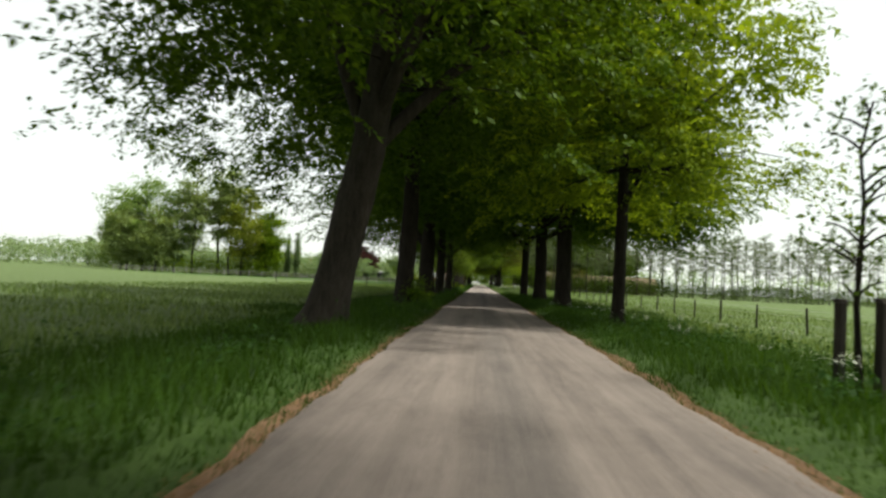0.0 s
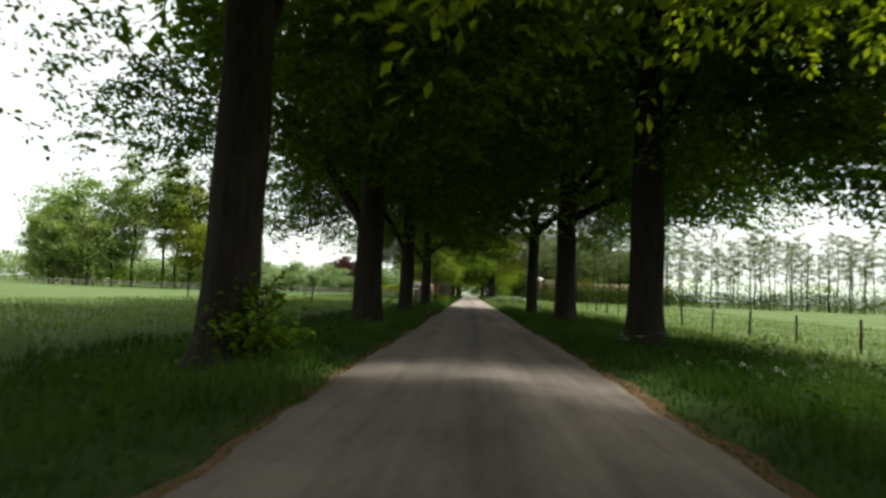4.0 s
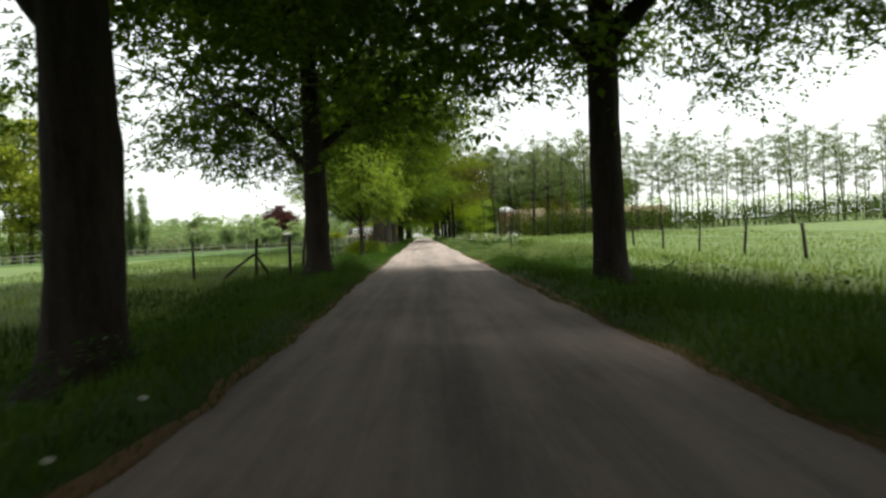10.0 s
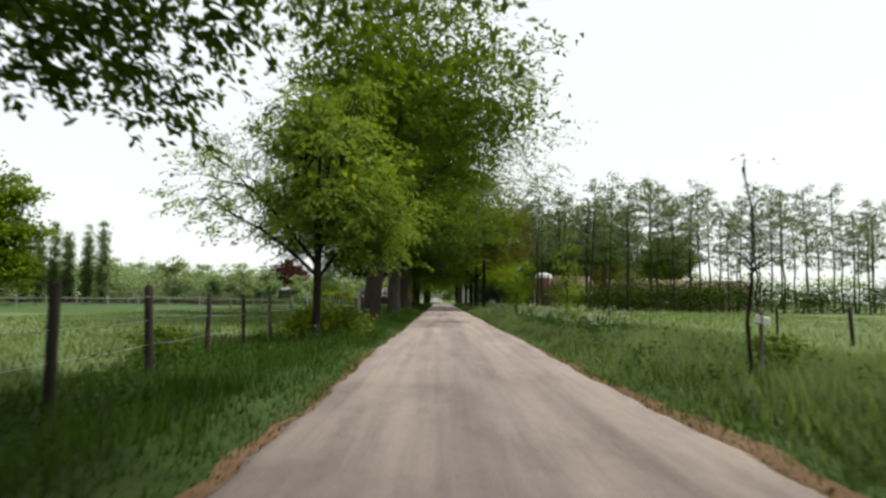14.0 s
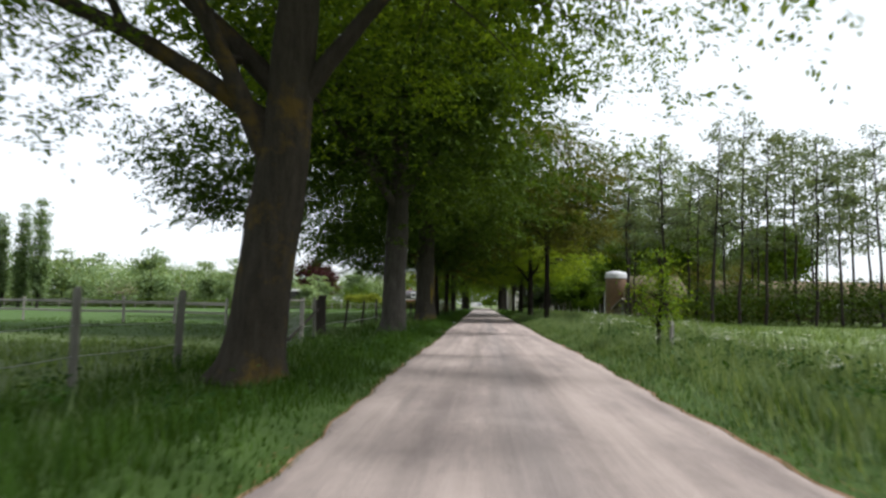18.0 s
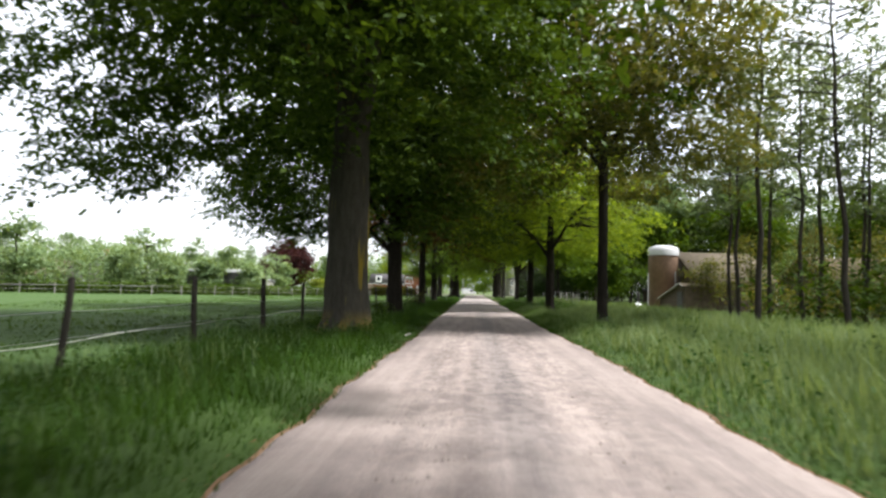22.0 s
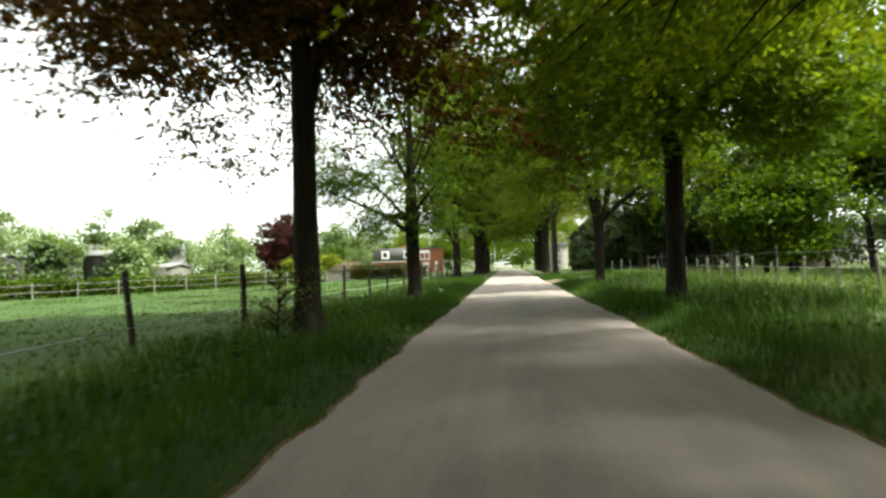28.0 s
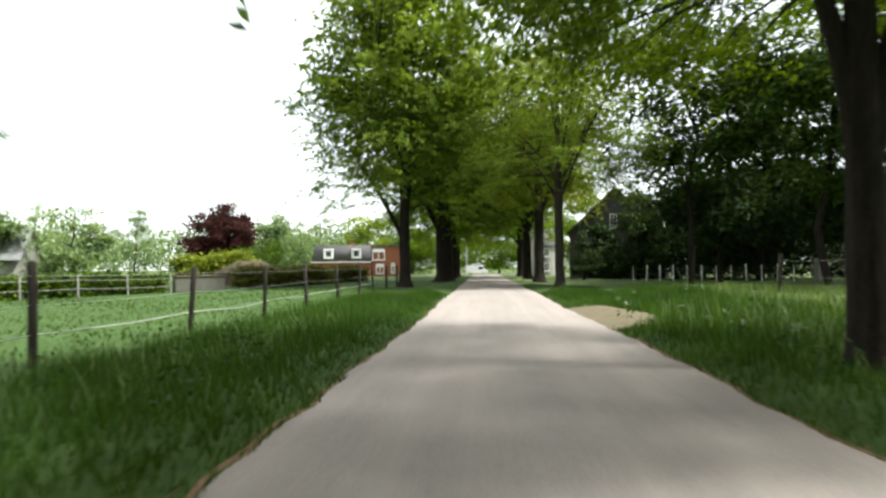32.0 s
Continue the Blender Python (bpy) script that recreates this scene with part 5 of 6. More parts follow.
def wood_belt(name, label, spine, n, depth, low, high, leaf, per, size, seed, spread=0.9):
    """A belt of undergrowth or far trees along a line: an uneven mass of leaf clumps."""
    rng = np.random.default_rng(seed)
    spine = np.array(spine, float)
    t = rng.uniform(0, len(spine) - 1.001, n)
    i = t.astype(int)
    p = spine[i] + (spine[i + 1] - spine[i]) * (t - i)[:, None]
    top = low + (high - low) * (0.62 + 0.3 * np.sin(t * 9.0 + seed) * np.sin(t * 4.1 + 1) + 0.12 * np.sin(t * 31))
    z = rng.uniform(0, 1, n) ** 0.7 * top
    c = np.column_stack([p + rng.normal(size=(n, 2)) * depth * 0.4, z])
    v, f = leaf_cloud(c, per, spread, size, rng, 0.2, 0.7, simple=True)
    return tagged(new(name, np_mesh(name, v, f, leaf)), label, "woodland", kind="stuff")


wood_belt("undergrowth", "dark undergrowth at the foot of the plantation", [(15, 156), (40, 154), (70, 152), (110, 156)], 2000, 6, 1.6, 3.4, LEAF_DARK, 20, 0.3, 61, 0.7)
WOOD = ((22.5, 206, 17, 3.2), (26.5, 209, 19.5, 3.2), (30.0, 206, 20, 3.0), (33.5, 209, 19, 3.0), (37.0, 206, 17, 3.0), (19.5, 213, 17, 3.4))
for n, (x, y, h, rx) in enumerate(WOOD):
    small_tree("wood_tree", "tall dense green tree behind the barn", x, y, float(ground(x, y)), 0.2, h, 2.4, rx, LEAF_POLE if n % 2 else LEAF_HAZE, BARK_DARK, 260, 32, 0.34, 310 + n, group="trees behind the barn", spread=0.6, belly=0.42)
wood_belt("undergrowth", "dark thicket between the barn and the plantation", [(25, 181), (31, 178), (42, 173)], 330, 6, 0.6, 5.6, LEAF_DARK, 26, 0.26, 72, 0.6)
wood_belt("undergrowth", "low brown thicket beside the plantation", [(18, 172), (20, 164), (24, 158)], 90, 3, 0.7, 1.9, LEAF_BRONZE, 30, 0.26, 62, 0.5)
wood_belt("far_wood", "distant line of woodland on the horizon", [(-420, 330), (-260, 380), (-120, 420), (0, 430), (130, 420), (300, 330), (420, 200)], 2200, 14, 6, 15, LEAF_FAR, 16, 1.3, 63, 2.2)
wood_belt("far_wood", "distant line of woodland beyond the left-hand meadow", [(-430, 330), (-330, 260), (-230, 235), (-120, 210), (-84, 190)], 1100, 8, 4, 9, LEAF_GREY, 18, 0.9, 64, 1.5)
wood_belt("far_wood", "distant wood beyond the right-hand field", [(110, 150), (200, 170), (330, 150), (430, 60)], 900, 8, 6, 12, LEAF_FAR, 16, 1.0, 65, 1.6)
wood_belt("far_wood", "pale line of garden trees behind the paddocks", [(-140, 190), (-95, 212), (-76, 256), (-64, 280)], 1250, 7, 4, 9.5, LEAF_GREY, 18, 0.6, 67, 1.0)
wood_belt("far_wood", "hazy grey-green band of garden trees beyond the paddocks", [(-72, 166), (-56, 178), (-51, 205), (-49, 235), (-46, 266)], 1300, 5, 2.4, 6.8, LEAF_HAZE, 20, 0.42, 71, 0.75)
wood_belt("far_wood", "green belt of trees far behind the gardens, paled for haze", [(-150, 300), (-108, 338), (-74, 366), (-42, 366), (-12, 352)], 1500, 10, 5, 13, LEAF_HAZE, 18, 0.85, 73, 1.4)
wood_belt("undergrowth", "green thicket beyond the crossing road", [(-45, 312), (-20, 311), (0, 310), (20, 309), (50, 306)], 900, 4, 3.0, 6.5, LEAF, 26, 0.4, 68, 0.7)
wood_belt("undergrowth", "bushes at the foot of the grove", [(-86, 150), (-70, 148), (-56, 150), (-47, 152)], 420, 4, 1.0, 4.0, LEAF_MID, 24, 0.34, 69, 0.6)

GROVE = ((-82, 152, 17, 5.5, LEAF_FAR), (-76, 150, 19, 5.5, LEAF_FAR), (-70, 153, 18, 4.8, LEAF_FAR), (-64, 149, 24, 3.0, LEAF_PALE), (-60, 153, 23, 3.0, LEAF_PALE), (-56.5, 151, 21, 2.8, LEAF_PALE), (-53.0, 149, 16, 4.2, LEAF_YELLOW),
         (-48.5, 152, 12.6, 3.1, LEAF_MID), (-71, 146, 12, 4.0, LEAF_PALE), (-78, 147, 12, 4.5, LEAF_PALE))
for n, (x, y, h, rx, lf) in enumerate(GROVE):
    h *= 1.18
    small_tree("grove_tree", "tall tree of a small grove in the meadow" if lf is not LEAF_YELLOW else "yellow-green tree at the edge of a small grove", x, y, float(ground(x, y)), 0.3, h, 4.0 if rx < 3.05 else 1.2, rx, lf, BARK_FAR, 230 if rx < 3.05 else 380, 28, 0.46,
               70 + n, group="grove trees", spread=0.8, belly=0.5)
for n in range(6):
    x, y = -46.5 - 2.9 * n, 171 + 1.2 * n
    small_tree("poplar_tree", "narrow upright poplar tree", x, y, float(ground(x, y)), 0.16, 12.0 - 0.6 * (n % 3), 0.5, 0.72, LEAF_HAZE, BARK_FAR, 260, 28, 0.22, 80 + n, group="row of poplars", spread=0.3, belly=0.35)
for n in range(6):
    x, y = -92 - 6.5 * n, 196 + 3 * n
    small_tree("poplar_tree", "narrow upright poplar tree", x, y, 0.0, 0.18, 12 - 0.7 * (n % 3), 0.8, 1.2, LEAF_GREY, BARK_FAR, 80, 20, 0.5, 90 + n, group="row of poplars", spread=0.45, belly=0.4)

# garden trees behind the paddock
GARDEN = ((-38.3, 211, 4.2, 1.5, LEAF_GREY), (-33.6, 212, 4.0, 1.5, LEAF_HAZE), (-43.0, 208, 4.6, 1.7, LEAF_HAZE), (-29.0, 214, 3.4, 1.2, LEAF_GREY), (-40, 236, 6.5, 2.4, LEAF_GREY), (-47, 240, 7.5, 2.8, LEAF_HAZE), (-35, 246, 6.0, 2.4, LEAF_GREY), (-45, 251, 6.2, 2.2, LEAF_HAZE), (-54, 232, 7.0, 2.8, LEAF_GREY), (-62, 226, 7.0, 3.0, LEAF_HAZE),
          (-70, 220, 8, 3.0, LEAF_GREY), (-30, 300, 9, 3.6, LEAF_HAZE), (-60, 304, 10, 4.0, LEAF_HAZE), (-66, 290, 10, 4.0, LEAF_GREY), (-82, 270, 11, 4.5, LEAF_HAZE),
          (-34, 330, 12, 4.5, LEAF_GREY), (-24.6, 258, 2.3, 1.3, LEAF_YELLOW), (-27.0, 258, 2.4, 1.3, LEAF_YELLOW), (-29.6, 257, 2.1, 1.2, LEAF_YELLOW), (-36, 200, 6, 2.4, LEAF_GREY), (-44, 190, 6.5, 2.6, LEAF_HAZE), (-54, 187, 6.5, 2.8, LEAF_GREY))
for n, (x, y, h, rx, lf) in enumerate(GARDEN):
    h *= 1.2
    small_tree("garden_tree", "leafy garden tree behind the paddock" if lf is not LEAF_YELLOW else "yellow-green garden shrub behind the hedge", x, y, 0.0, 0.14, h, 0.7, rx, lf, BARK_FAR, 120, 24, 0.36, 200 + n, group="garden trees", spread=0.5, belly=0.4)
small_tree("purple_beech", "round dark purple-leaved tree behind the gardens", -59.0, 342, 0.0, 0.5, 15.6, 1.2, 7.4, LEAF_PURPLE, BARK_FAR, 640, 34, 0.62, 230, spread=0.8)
small_tree("garden_tree", "round green tree behind the gardens, paled for haze", -41, 322, 0.0, 0.4, 11.8, 1.5, 4.2, LEAF_HAZE, BARK_FAR, 260, 26, 0.6, 231, spread=0.8, group="garden trees")
small_tree("cypress", "dark narrow conifer beside the house", 8.6, 250.0, 0.0, 0.12, 4.6, 0.2, 1.1, NEEDLE, BARK_FAR, 130, 34, 0.2, 232, belly=0.25, spread=0.2)
for n, (x, y, h, rx, lf) in enumerate(((13, 234, 21, 4.8, LEAF_DEEP), (19, 229, 22, 5.2, LEAF_DEEP), (26, 223, 21, 5.2, NEEDLE), (34, 217, 18, 5.0, NEEDLE), (21, 243, 20, 5.0, LEAF_DEEP), (30, 236, 19, 5.0, LEAF_DEEP), (43, 208, 14, 5.0, LEAF), (22.0, 246, 9, 3.4, NEEDLE), (16.5, 239, 8, 3.6, NEEDLE), (23, 234, 7, 3.6, NEEDLE),
                                     (21, 206, 11, 3.6, LEAF), (29, 199, 12, 4.0, LEAF), (38, 192, 12, 4.2, LEAF))):
    small_tree("yard_tree", "dark leafy tree with tall stem near the farm drive", x, y, 0.0, 0.22, h, 3.0 if h < 10 else 4.6, rx, lf, BARK_DARK, 340, 34, 0.38, 240 + n, group="yard trees", spread=0.7, belly=0.45)
for n, (x, y, h, rx, lf) in enumerate(((14.5, 201, 9, 3.4, LEAF), (30, 205, 13, 2.2, LEAF_GREY), (33, 204, 12, 2.0, LEAF_GREY), (12.6, 199, 5.5, 2.4, LEAF),)):
    small_tree("farm_tree", "leafy tree beside the barn", x, y, 0.0, 0.16, h, 1.0, rx, lf, BARK_DARK, 170, 34, 0.27, 260 + n, group="farm trees", spread=0.5)

for n, (x, y, h, rx) in enumerate(((19.5, 176.0, 6.0, 1.6), (22.5, 173.0, 6.6, 1.7), (25.5, 170.0, 6.0, 1.8), (17.6, 179.5, 4.2, 1.2))):
    small_tree("brown_tree", "slender tree with brown young leaves before the barn", x, y, float(ground(x, y)), 0.08, h, 0.8, rx, LEAF_BRONZE, BARK_DARK, 90, 26, 0.2, 320 + n, group="brown trees before the barn", spread=0.45, belly=0.5)

for n, (x, y, h, rx) in enumerate(((-13, 314, 13, 5.0), (-5, 318, 13, 5.0), (3, 322, 13, 5.0), (11, 316, 13, 5.0), (19, 310, 14, 5.0), (-22, 318, 12, 5.0))):
    small_tree("roadside_tree", "leafy roadside tree beyond the crossing", x, y, 0.0, 0.22, h, 0.8, rx, LEAF_OLIVE if n % 2 else LEAF_MID, BARK_DARK, 190, 30, 0.5, 270 + n, group="trees beyond the crossing", spread=0.8)

wood_belt("undergrowth", "dark shrubs below the trees by the drive", [(19.5, 255), (23, 251), (28, 247), (37, 240), (60, 226)], 1500, 4, 3.6, 6.4, NEEDLE, 24, 0.4, 66, 0.6)


def hedge(name, label, a, b, h, w, leaf, seed, density=26):
    rng = np.random.default_rng(seed)
    a, b = np.array(a, float), np.array(b, float)
    ln = np.linalg.norm(b - a)
    n = int(ln * density)
    s = rng.uniform(0, 1, n)
    nrm = np.array([-(b - a)[1], (b - a)[0]]) / ln
    p = a + (b - a) * s[:, None] + nrm * rng.uniform(-w / 2, w / 2, n)[:, None]
    z = rng.uniform(0.05, 1, n) * h * (1 + 0.05 * np.sin(s * ln * 0.8))
    v, f = leaf_cloud(np.column_stack([p, z]), 9, 0.16, 0.22, rng, 0.2, 0.8, simple=True)
    ob = empty(name, Matrix.Identity(4), label, "hedge")
    part("foliage", np_mesh("foliage", v, f, leaf), leaf, ob)


hedge("hedge", "long low clipped green hedge behind the paddock", (-62, 175.5), (-28.2, 198), 1.0, 0.9, LEAF, 280, 70)
hedge("hedge", "low clipped green hedge along the side of the paddock", (-28, 198), (-17.3, 225.6), 1.0, 0.9, LEAF, 282, 80)
hedge("hedge", "clipped brownish hedge in front of the house", (-15.3, 231), (-11.2, 253), 1.3, 0.9, LEAF_BRONZE, 281, 80)
gw = empty("garden_wall", pose(-16.4, 228.2, -0.1, 0, 0, 68), "low grey rendered garden wall between the hedges", "garden wall")
part("wall", box(3.8, 0.25, 0.95, 0.02), POST_GREY, gw)
part("coping", box(4.0, 0.4, 0.08, 0.02), ROOF_MOSS, gw, "mossy coping", m=pose(0, 0, 0.952))

# ---- houses, barn, silo ----


def roof_mesh(w, d, h, over, mat, thick=0.14, hip=0.0):
    """A pitched roof over w x d, ridge along x."""
    a, b = w / 2 + over, d / 2 + over
    t = h / (d / 2)
    e = -over * t
    r = a - hip
    v = [(-a, -b, e), (a, -b, e), (r, 0, h), (-r, 0, h), (-a, b, e), (a, b, e)]
    v += [(x, y, z - thick) for x, y, z in v]
    f4 = [(0, 1, 2, 3), (5, 4, 3, 2), (7, 6, 9, 8), (10, 11, 8, 9), (0, 6, 7, 1), (4, 5, 11, 10)]
    f3 = [(1, 5, 2), (4, 0, 3), (11, 7, 8), (6, 10, 9)] if hip > 0 else []
    f4 += [(1, 7, 8, 2), (2, 8, 11, 5), (4, 10, 9, 3), (3, 9, 6, 0)]
    return np_mesh("roof", np.array(v), [np.array(f4)] + ([np.array(f3)] if f3 else []), mat)


def gable_walls(w, d, h, rise, mat):
    v = [(-w / 2, -d / 2, 0), (w / 2, -d / 2, 0), (w / 2, d / 2, 0), (-w / 2, d / 2, 0), (-w / 2, -d / 2, h), (w / 2, -d / 2, h), (w / 2, d / 2, h), (-w / 2, d / 2, h), (-w / 2, 0, h + rise), (w / 2, 0, h + rise)]
    f4 = [(0, 1, 5, 4), (2, 3, 7, 6)]
    f5 = [(1, 2, 6, 9, 5), (3, 0, 4, 8, 7)]
    return np_mesh("wall", np.array(v), [np.array(f4), np.array(f5)], mat)


def window(parent, m, w, h, frame_mat):
    """A window in a wall whose outside looks along -y."""
    fr = bmesh.new()
    for sx, sz, at in ((w, 0.09, (0, 0, -h / 2)), (w, 0.09, (0, 0, h / 2 - 0.09)), (0.09, h, (-w / 2 + 0.045, 0, -h / 2)), (0.09, h, (w / 2 - 0.045, 0, -h / 2)), (0.06, h, (0, 0, -h / 2))):
        box(sx, 0.1, sz, 0.008, at, fr)
    wd = part("window", fr, frame_mat, parent, m=m)
    part("pane", box(w - 0.1, 0.03, h - 0.1, 0, (0, 0.02, -h / 2 + 0.05)), GLASS, wd)
    part("sill", box(w + 0.1, 0.18, 0.06, 0.01, (0, -0.03, -h / 2 - 0.06)), frame_mat, wd)


def house(name, label, x, y, turn, w, d, h, rise, wall, roof, windows=(), chimney=None, hip=0.0):
    ob = empty(name, pose(x, y, 0, 0, 0, turn), label, "shed" if name.endswith("shed") else "barn" if name == "barn" else "house")
    part("wall", gable_walls(w, d, h, rise if hip == 0 else 0.01, wall), wall, ob)
    part("roof", roof_mesh(w, d, rise, 0.35 if w > 4.5 else 0.15, roof, 0.14, hip), roof, ob, m=pose(0, 0, h + 0.12))
    for wx, wz, ww, wh in windows:
        window(ob, pose(wx, -d / 2 - 0.03, wz), ww, wh, WHITE_WOOD)
    if chimney:
        part("chimney", box(0.6, 0.6, 1.3, 0.03), BRICK_RED, ob, "red brick chimney", m=pose(chimney, 0, h + rise - 0.5))
    return ob


def mansard_house(x, y, turn):
    """A low house under a steep slate mansard with two white dormers, and a brick wing beside it."""
    ob = empty("dormer_house", pose(x, y, 0, 0, 0, turn), "low house with a steep dark slate roof and white dormer windows", "house")
    w, d, eave, top = 8.6, 7.0, 2.1, 4.5
    part("wall", box(w - 0.3, d - 0.3, eave, 0.02), BRICK_RED, ob)
    v = [(-w / 2, -d / 2, 0), (w / 2, -d / 2, 0), (w / 2, d / 2, 0), (-w / 2, d / 2, 0), (-w / 2 + 0.5, -d / 2 + 0.7, top - eave), (w / 2 - 0.1, -d / 2 + 0.7, top - eave), (w / 2 - 0.1, d / 2 - 0.7, top - eave), (-w / 2 + 0.5, d / 2 - 0.7, top - eave)]
    f = [(0, 1, 5, 4), (1, 2, 6, 5), (2, 3, 7, 6), (3, 0, 4, 7), (4, 5, 6, 7), (3, 2, 1, 0)]
    part("roof", np_mesh("roof", np.array(v), np.array(f), ROOF_DARK), ROOF_DARK, ob, m=pose(0, 0, eave + 0.13))
    part("eave_board", box(w + 0.1, d + 0.1, 0.12, 0.01), WHITE_WOOD, ob, "white eave board", m=pose(0, 0, eave))
    for dx in (-1.85, 2.15):
        fr = bmesh.new()
        for sx, sz, at in ((1.4, 0.32, (0, 0, 0)), (1.4, 0.3, (0, 0, 1.15)), (0.32, 1.4, (-0.54, 0, 0)), (0.32, 1.4, (0.54, 0, 0))):
            box(sx, 0.9, sz, 0.05, at, fr)
        dm = part("dormer", fr, WHITE_WOOD, ob, "white-framed dormer window", m=pose(dx, -d / 2 + 0.35, 2.62))
        part("pane", box(0.76, 0.05, 0.85, 0), GLASS, dm, m=pose(0, -0.2, 0.31))
    part("roof_light", box(1.5, 0.1, 0.8, 0.02), WHITE_WOOD, ob, "white roof light", m=pose(0.2, -d / 2 + 0.38, 3.3, -16))
    part("chimney", box(0.6, 0.6, 0.7, 0.03), BRICK_RED, ob, m=pose(1.2, 0.5, top))
    wing = part("wing", box(4.4, 6.0, 4.35, 0.03), BRICK_RED, ob, "orange brick wing", m=pose(w / 2 + 2.25, 0.3, 0))
    part("parapet", box(4.6, 6.2, 0.18, 0.02), ROOF_DARK, wing, m=pose(0, 0, 4.352))
    for wx, wz, ww, wh in ((-1.2, 3.1, 1.7, 1.5), (-1.0, 1.0, 1.1, 1.3), (0.9, 1.1, 0.5, 1.4)):
        fr = bmesh.new()
        for sx, sz, at in ((ww, 0.16, (0, 0, -wh / 2)), (ww, 0.5, (0, 0, wh / 2 - 0.3)), (0.14, wh, (-ww / 2, 0, -wh / 2)), (0.14, wh, (ww / 2, 0, -wh / 2)), (0.12, wh, (0, 0, -wh / 2))):
            box(sx, 0.12, sz, 0.01, at, fr)
        part("window", fr, WHITE_WOOD, wing, m=pose(wx, -3.05, wz))


mansard_house(-21.0, 291, 6)
house("cottage", "low house with a pale grey roof behind garden trees", -50, 252, 20, 12, 8, 2.5, 3.0, PLASTER_GREY, ROOF_GREY, ((-3, 1.4, 1.4, 1.2), (2, 1.4, 1.4, 1.2)))
for x, y, w in ((-40.5, 215, 1.9), (-36.0, 215, 2.5), (-31.3, 215, 2.4)):
    house("garden_shed", "small dark timber shed with a grey roof behind the hedge", x, y, 8, w, 3.0, 2.75, 0.35, ROOF_DARK, ROOF_GREY)
house("garden_shed", "low grey garden shed with a dark door behind the hedge", -30.2, 222, -8, 2.8, 3.0, 1.75, 0.25, PLASTER_GREY, ROOF_GREY)
house("garden_shed", "dark brown low shed beside the farm drive", 29.0, 236, -10, 4.4, 3.0, 1.8, 0.3, BRICK_BROWN, ROOF_DARK)
house("cottage", "pale house with a brick chimney behind the paddock", -57.5, 236, 75, 9, 6.5, 2.9, 2.6, PLASTER, ROOF_GREY, ((-2, 1.4, 1.6, 1.2), (2.4, 1.4, 1.6, 1.2)), -3.6)
house("cottage", "low brown-roofed house behind the pasture trees", -58, 214, 10, 10, 7, 2.0, 2.0, PLASTER_GREY, ROOF_MOSS, ((-3, 1.3, 1.4, 1.1), (3, 1.3, 1.4, 1.1)))
house("garden_shed", "low shed with a mossy hipped roof behind the hedge", -18.6, 243, 10, 4.4, 3.6, 1.0, 0.8, BRICK_BROWN, ROOF_MOSS, hip=1.4)
dark_home = house("dark_house", "tall dark brick house with narrow pale windows", 14.4, 262, 72, 11, 9, 4.6, 4.2, ROOF_DARK, ROOF_DARK, ((-3.5, 1.6, 0.7, 1.5), (-1.5, 1.6, 0.7, 1.5), (-3.5, 4.0, 0.7, 1.2)))
for wy, wz in ((2.9, 1.7), (1.9, 1.7), (2.4, 4.2), (-1.0, 1.7), (0.2, 5.6)):
    window(dark_home, pose(-5.53, wy, wz, 0, 0, -90), 0.7, 1.4, WHITE_WOOD)
for n, (x, y, h, rx) in enumerate(((13.6, 251.5, 7.5, 2.0), (16.6, 250.5, 8.5, 2.4), (11.9, 254.0, 3.0, 1.3), (19.4, 248.6, 9.0, 2.6), (15.2, 253.2, 10.0, 2.3), (22.2, 247.0, 8.0, 2.4), (11.4, 257.0, 6.0, 1.8))):
    small_tree("conifer", "dark dense conifer in front of the dark house", x, y, 0.0, 0.14, h, 0.2, rx, NEEDLE, BARK_DARK, 170, 30, 0.28, 290 + n, group="conifers by the house", spread=0.4, belly=0.3)
house("bungalow", "pale bungalow behind dark trees", 42, 264, 30, 13, 8, 2.6, 2.6, PLASTER, ROOF_DARK, ((-3, 1.4, 1.4, 1.2), (1, 1.4, 1.4, 1.2), (4, 1.4, 1.4, 1.2)))
house("pale_house", "pale rendered house at the end of the lane", 8.6, 289, 10, 2.6, 6, 4.2, 2.4, PLASTER, ROOF_DARK, ((-0.4, 3.2, 0.8, 1.2), (-0.4, 1.2, 0.8, 1.2)))
barn = house("barn", "old brown brick barn with a mossy tiled roof", 21.1, 188.7, 0, 5.8, 12.0, 2.5, 2.5, BRICK_BROWN, ROOF_TAN)
part("barn_door", box(1.5, 0.08, 2.0, 0.02), ROOF_DARK, barn, "dark boarded door", m=pose(-2.92, -4.3, 0.02, 0, 0, 90))
house("barn_annex", "low brick annex beside the barn", 31.2, 202.5, 0, 6.5, 5, 1.9, 0.7, BRICK_BROWN, ROOF_MOSS, ((1.2, 1.0, 1.6, 0.9),))
house("lean_to_shed", "long low brown shed beyond the plantation", 35, 180, 0, 20, 8, 2.5, 1.8, BRICK_BROWN, ROOF_MOSS, ((-7, 1.5, 1.6, 0.8), (-2, 1.5, 1.6, 0.8), (3, 1.5, 1.6, 0.8)))

silo = empty("silo", pose(16.5, 187.5, 0.0), "round rust-brown feed silo with a white domed cap", "silo")
v, f = tube([(0, 0, -0.1), (0, 0, 0.25), (0, 0, 2.4), (0, 0, 2.45), (0, 0, 4.6), (0, 0, 4.7)], [1.2, 1.25, 1.25, 1.28, 1.25, 1.24], 28)
part("shell", np_mesh("shell", v, f, SILO_SHELL, True), SILO_SHELL, silo)
v, f = tube([(0, 0, 4.7), (0, 0, 5.2), (0, 0, 5.45), (0, 0, 5.6), (0, 0, 5.66)], [1.33, 1.33, 1.15, 0.6, 0.05], 28)
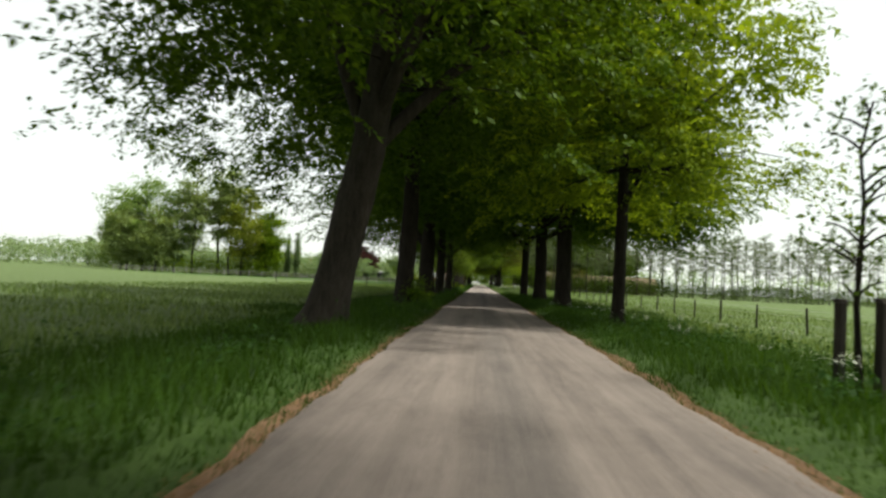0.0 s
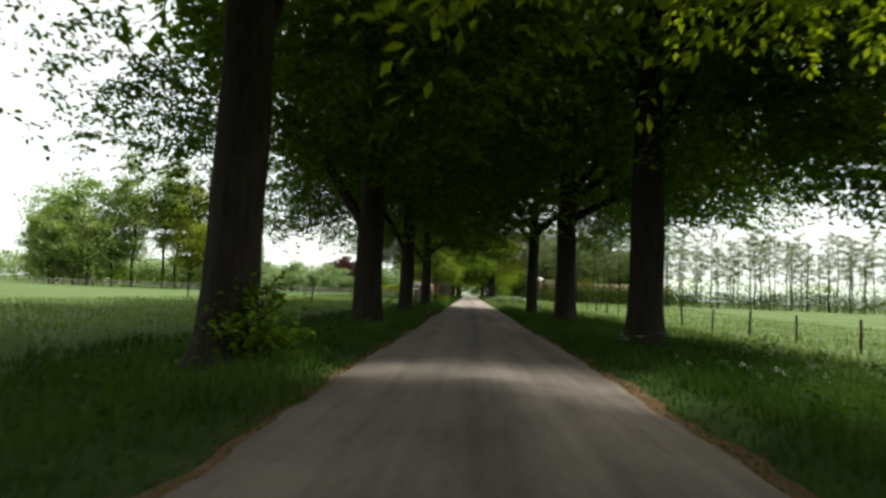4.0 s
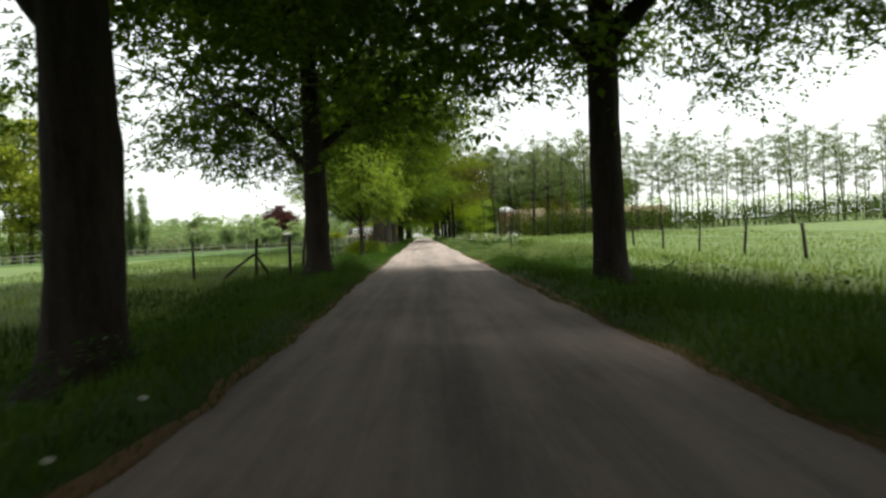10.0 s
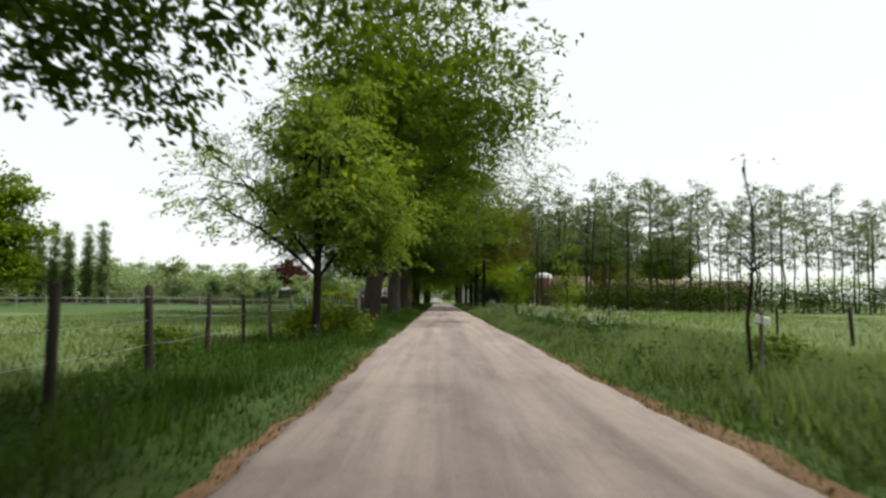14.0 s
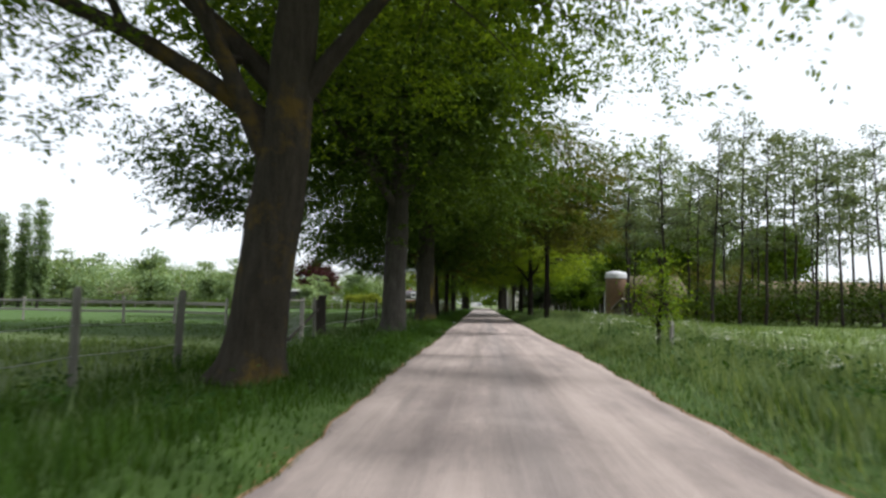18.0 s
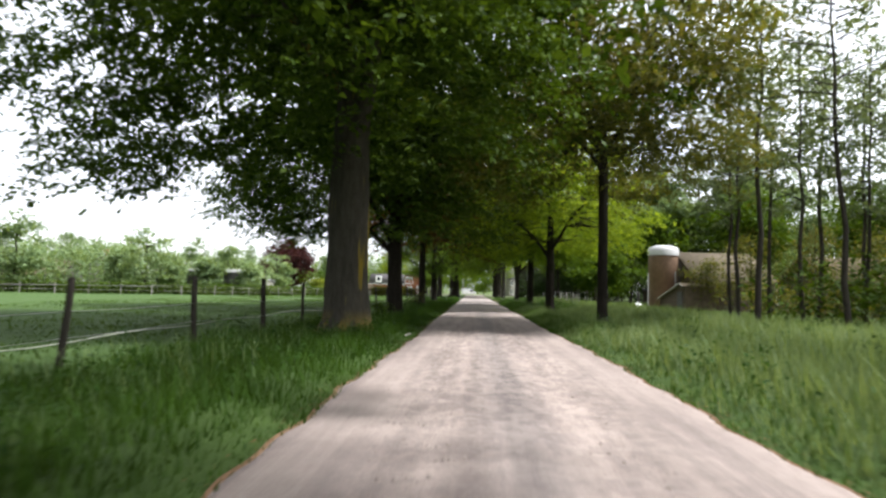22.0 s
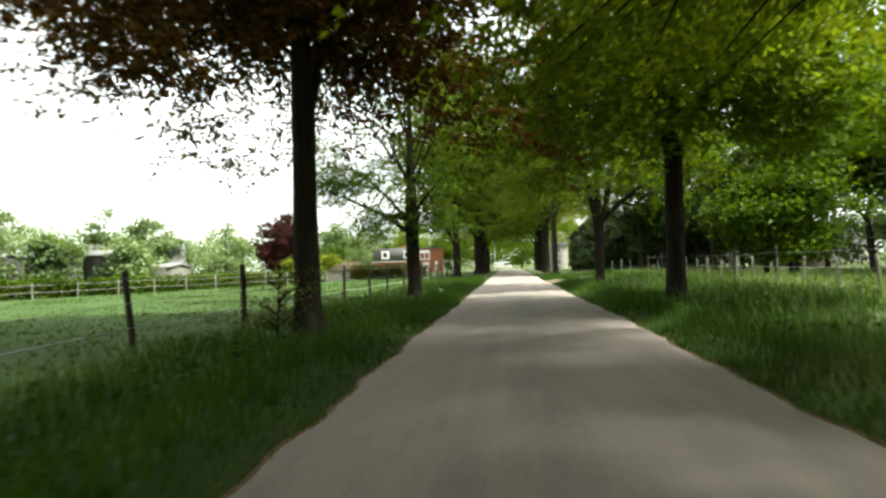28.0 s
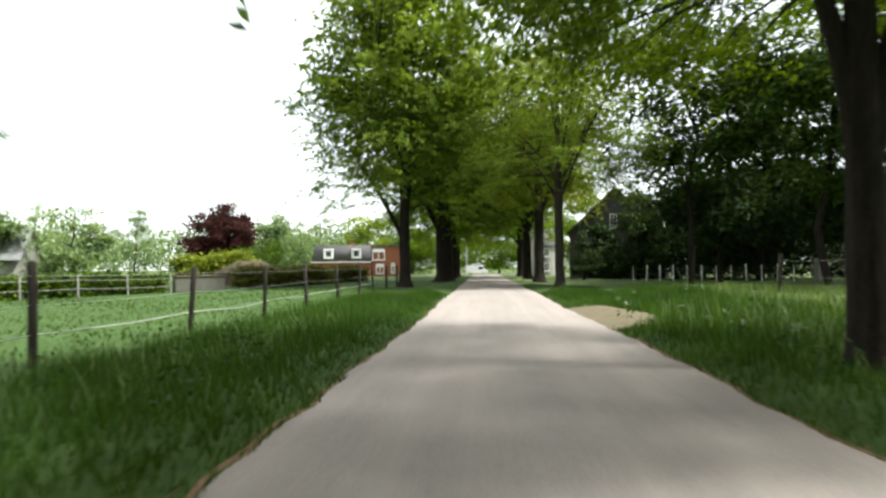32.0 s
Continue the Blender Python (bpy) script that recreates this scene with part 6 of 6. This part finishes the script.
part("cap", np_mesh("cap", v, f, SILO_CAP, True), SILO_CAP, silo, "white domed cap")
v, f = tube([(-1.7, -1.6, 0), (-1.7, -1.6, 1.6), (-1.7, -1.6, 3.1)], [0.045] * 3, 8)
part("filler_pipe", np_mesh("filler_pipe", v, f, SILO_CAP, True), SILO_CAP, silo, "white filler pipe")
v, f = tube([(0.75, -1.08, 1.4), (0.75, -1.08, 3.3)], [0.04, 0.04], 8)
part("vent_pipe", np_mesh("vent_pipe", v, f, SILO_CAP, True), SILO_CAP, silo, "pale vent pipe")


def lean_to():
    """A low dark shed before the barn; its roof climbs away from the silo under a pale verge board."""
    ob = empty("lean_to", pose(15.9, 186.1, 0.0), "low dark brown shed with a pale roof edge beside the barn", "shed")
    side = [(0.0, -0.1), (0.0, 0.9), (-6.0, 2.12), (-6.9, 1.9), (-6.9, -0.1)]
    n = len(side)
    v = np.array([(x, y, z) for x in (0.0, 2.2) for y, z in side])
    f = [tuple(range(n)), tuple(range(2 * n - 1, n - 1, -1))] + [(k, k + n, (k + 1) % n + n, (k + 1) % n) for k in range(n)]
    bm = bmesh.new()
    vs = [bm.verts.new(p) for p in v]
    for face in f:
        bm.faces.new([vs[k] for k in face])
    bmesh.ops.recalc_face_normals(bm, faces=bm.faces[:])
    part("wall", bm, BRICK_BROWN, ob)
    for (y0, z0), (y1, z1) in ((side[1], side[2]), (side[2], side[3])):
        d = Vector((0, y1 - y0, z1 - z0))
        turn = pose(1.05, (y0 + y1) / 2, (z0 + z1) / 2 + 0.02, math.degrees(math.atan2(-d.z, -d.y)))
        part("roof", box(2.5, d.length + 0.06, 0.06, 0.01), ROOF_MOSS, ob, m=turn)
        part("verge_board", box(0.05, d.length + 0.08, 0.13, 0.01), POST_PALE, ob, "pale verge board", m=turn @ pose(-1.29, 0, -0.05))
    part("door", box(0.06, 1.3, 1.5, 0.02), ROOF_DARK, ob, "dark doorway", m=pose(-0.035, -5.6, 0.05))


lean_to()
bm = bmesh.new()
bmesh.ops.create_icosphere(bm, subdivisions=2, radius=0.26)
for vert in bm.verts:
    vert.co = Vector((vert.co.x * 1.15, vert.co.y, vert.co.z * 0.9)) * (1 + 0.12 * noise.noise(vert.co * 3))
ball = empty("boulder", pose(12.9, 181.4, float(ground(12.9, 181.4)) + 0.22), "white painted boulder in the grass before the silo", "boulder")
part("rock", bm, WHITE_WOOD, ball)

# ---- the lane's far end ----
lamp = empty("street_lamp", pose(-2.6, 292, 0.0), "grey street lamp with a curved arm at the lane's end", "street lamp")
v, f = tube([(0, 0, 0), (0, 0, 4.6), (-0.2, 0, 5.2), (-1.0, 0, 5.5), (-1.6, 0, 5.45)], [0.08, 0.06, 0.05, 0.045, 0.045], 8)
part("pole", np_mesh("pole", v, f, LAMP_METAL, True), LAMP_METAL, lamp)
part("lamp_head", box(0.6, 0.2, 0.12, 0.03), LAMP_METAL, lamp, m=pose(-1.8, 0, 5.38))


def van(x, y, turn):
    """A small white delivery van parked side-on."""
    ob = empty("parked_van", pose(x, y, 0.0, 0, 0, turn) @ Matrix.Scale(0.82, 4), "white van parked across the lane's end", "van")
    side = [(-2.1, 0.4), (2.1, 0.4), (2.15, 0.95), (1.55, 1.05), (1.0, 1.75), (-2.05, 1.85), (-2.15, 1.2)]
    bm = bmesh.new()
    rows = [[bm.verts.new((px, sy, pz)) for px, pz in side] for sy in (-0.85, 0.85)]
    bm.faces.new(rows[0])
    bm.faces.new(rows[1][::-1])
    for k in range(len(side)):
        bm.faces.new((rows[0][k], rows[1][k], rows[1][(k + 1) % 7], rows[0][(k + 1) % 7]))
    bmesh.ops.recalc_face_normals(bm, faces=bm.faces[:])
    bmesh.ops.bevel(bm, geom=bm.edges[:], offset=0.06, segments=2, affect="EDGES")
    part("body", bm, CAR_PAINT, ob)
    part("side_window", box(0.9, 0.02, 0.5, 0.0), GLASS, ob, m=pose(0.75, -0.86, 1.1))
    for wx in (-1.35, 1.35):
        for wy in (-0.82, 0.82):
            v, f = tube([(0, -0.1, 0), (0, 0.1, 0)], [0.32, 0.32], 18)
            part("wheel", np_mesh("wheel", v, f, RUBBER, True), RUBBER, ob, m=pose(wx, wy, 0.32))


van(-1.2, 297.0, 4)
ey = np.array([296.0, 304.0])
ex = np.array([-40.0, -12.0, 0.0, 14.0, 45.0])
ev = np.array([[x, y, 0.03] for y in ey for x in ex])
ef = np.array([[k, k + 1, k + 6, k + 5] for k in range(4)])
tagged(new("cross_road", np_mesh("cross_road", ev, ef, GRAVEL)), "pale road crossing the lane's far end", "road", kind="structure")

# small pale stones lying in the verge
for n, (x, y) in enumerate(((-2.1, 60.0), (-2.05, 58.6), (-1.79, 144.6), (-1.82, 144.05))):
    bm = bmesh.new()
    bmesh.ops.create_icosphere(bm, subdivisions=2, radius=0.03)
    for vert in bm.verts:
        vert.co = Vector((vert.co.x * 1.3, vert.co.y, vert.co.z * 0.7)) * (1 + 0.2 * noise.noise(vert.co * 18 + Vector((n, 0, 0))))
    st = empty("stone", Matrix.Translation((x, y, float(ground(x, y)) + 0.1)), "small pale stone lying in the verge grass", "stone", "verge stones")
    part("rock", bm, STONE, st)
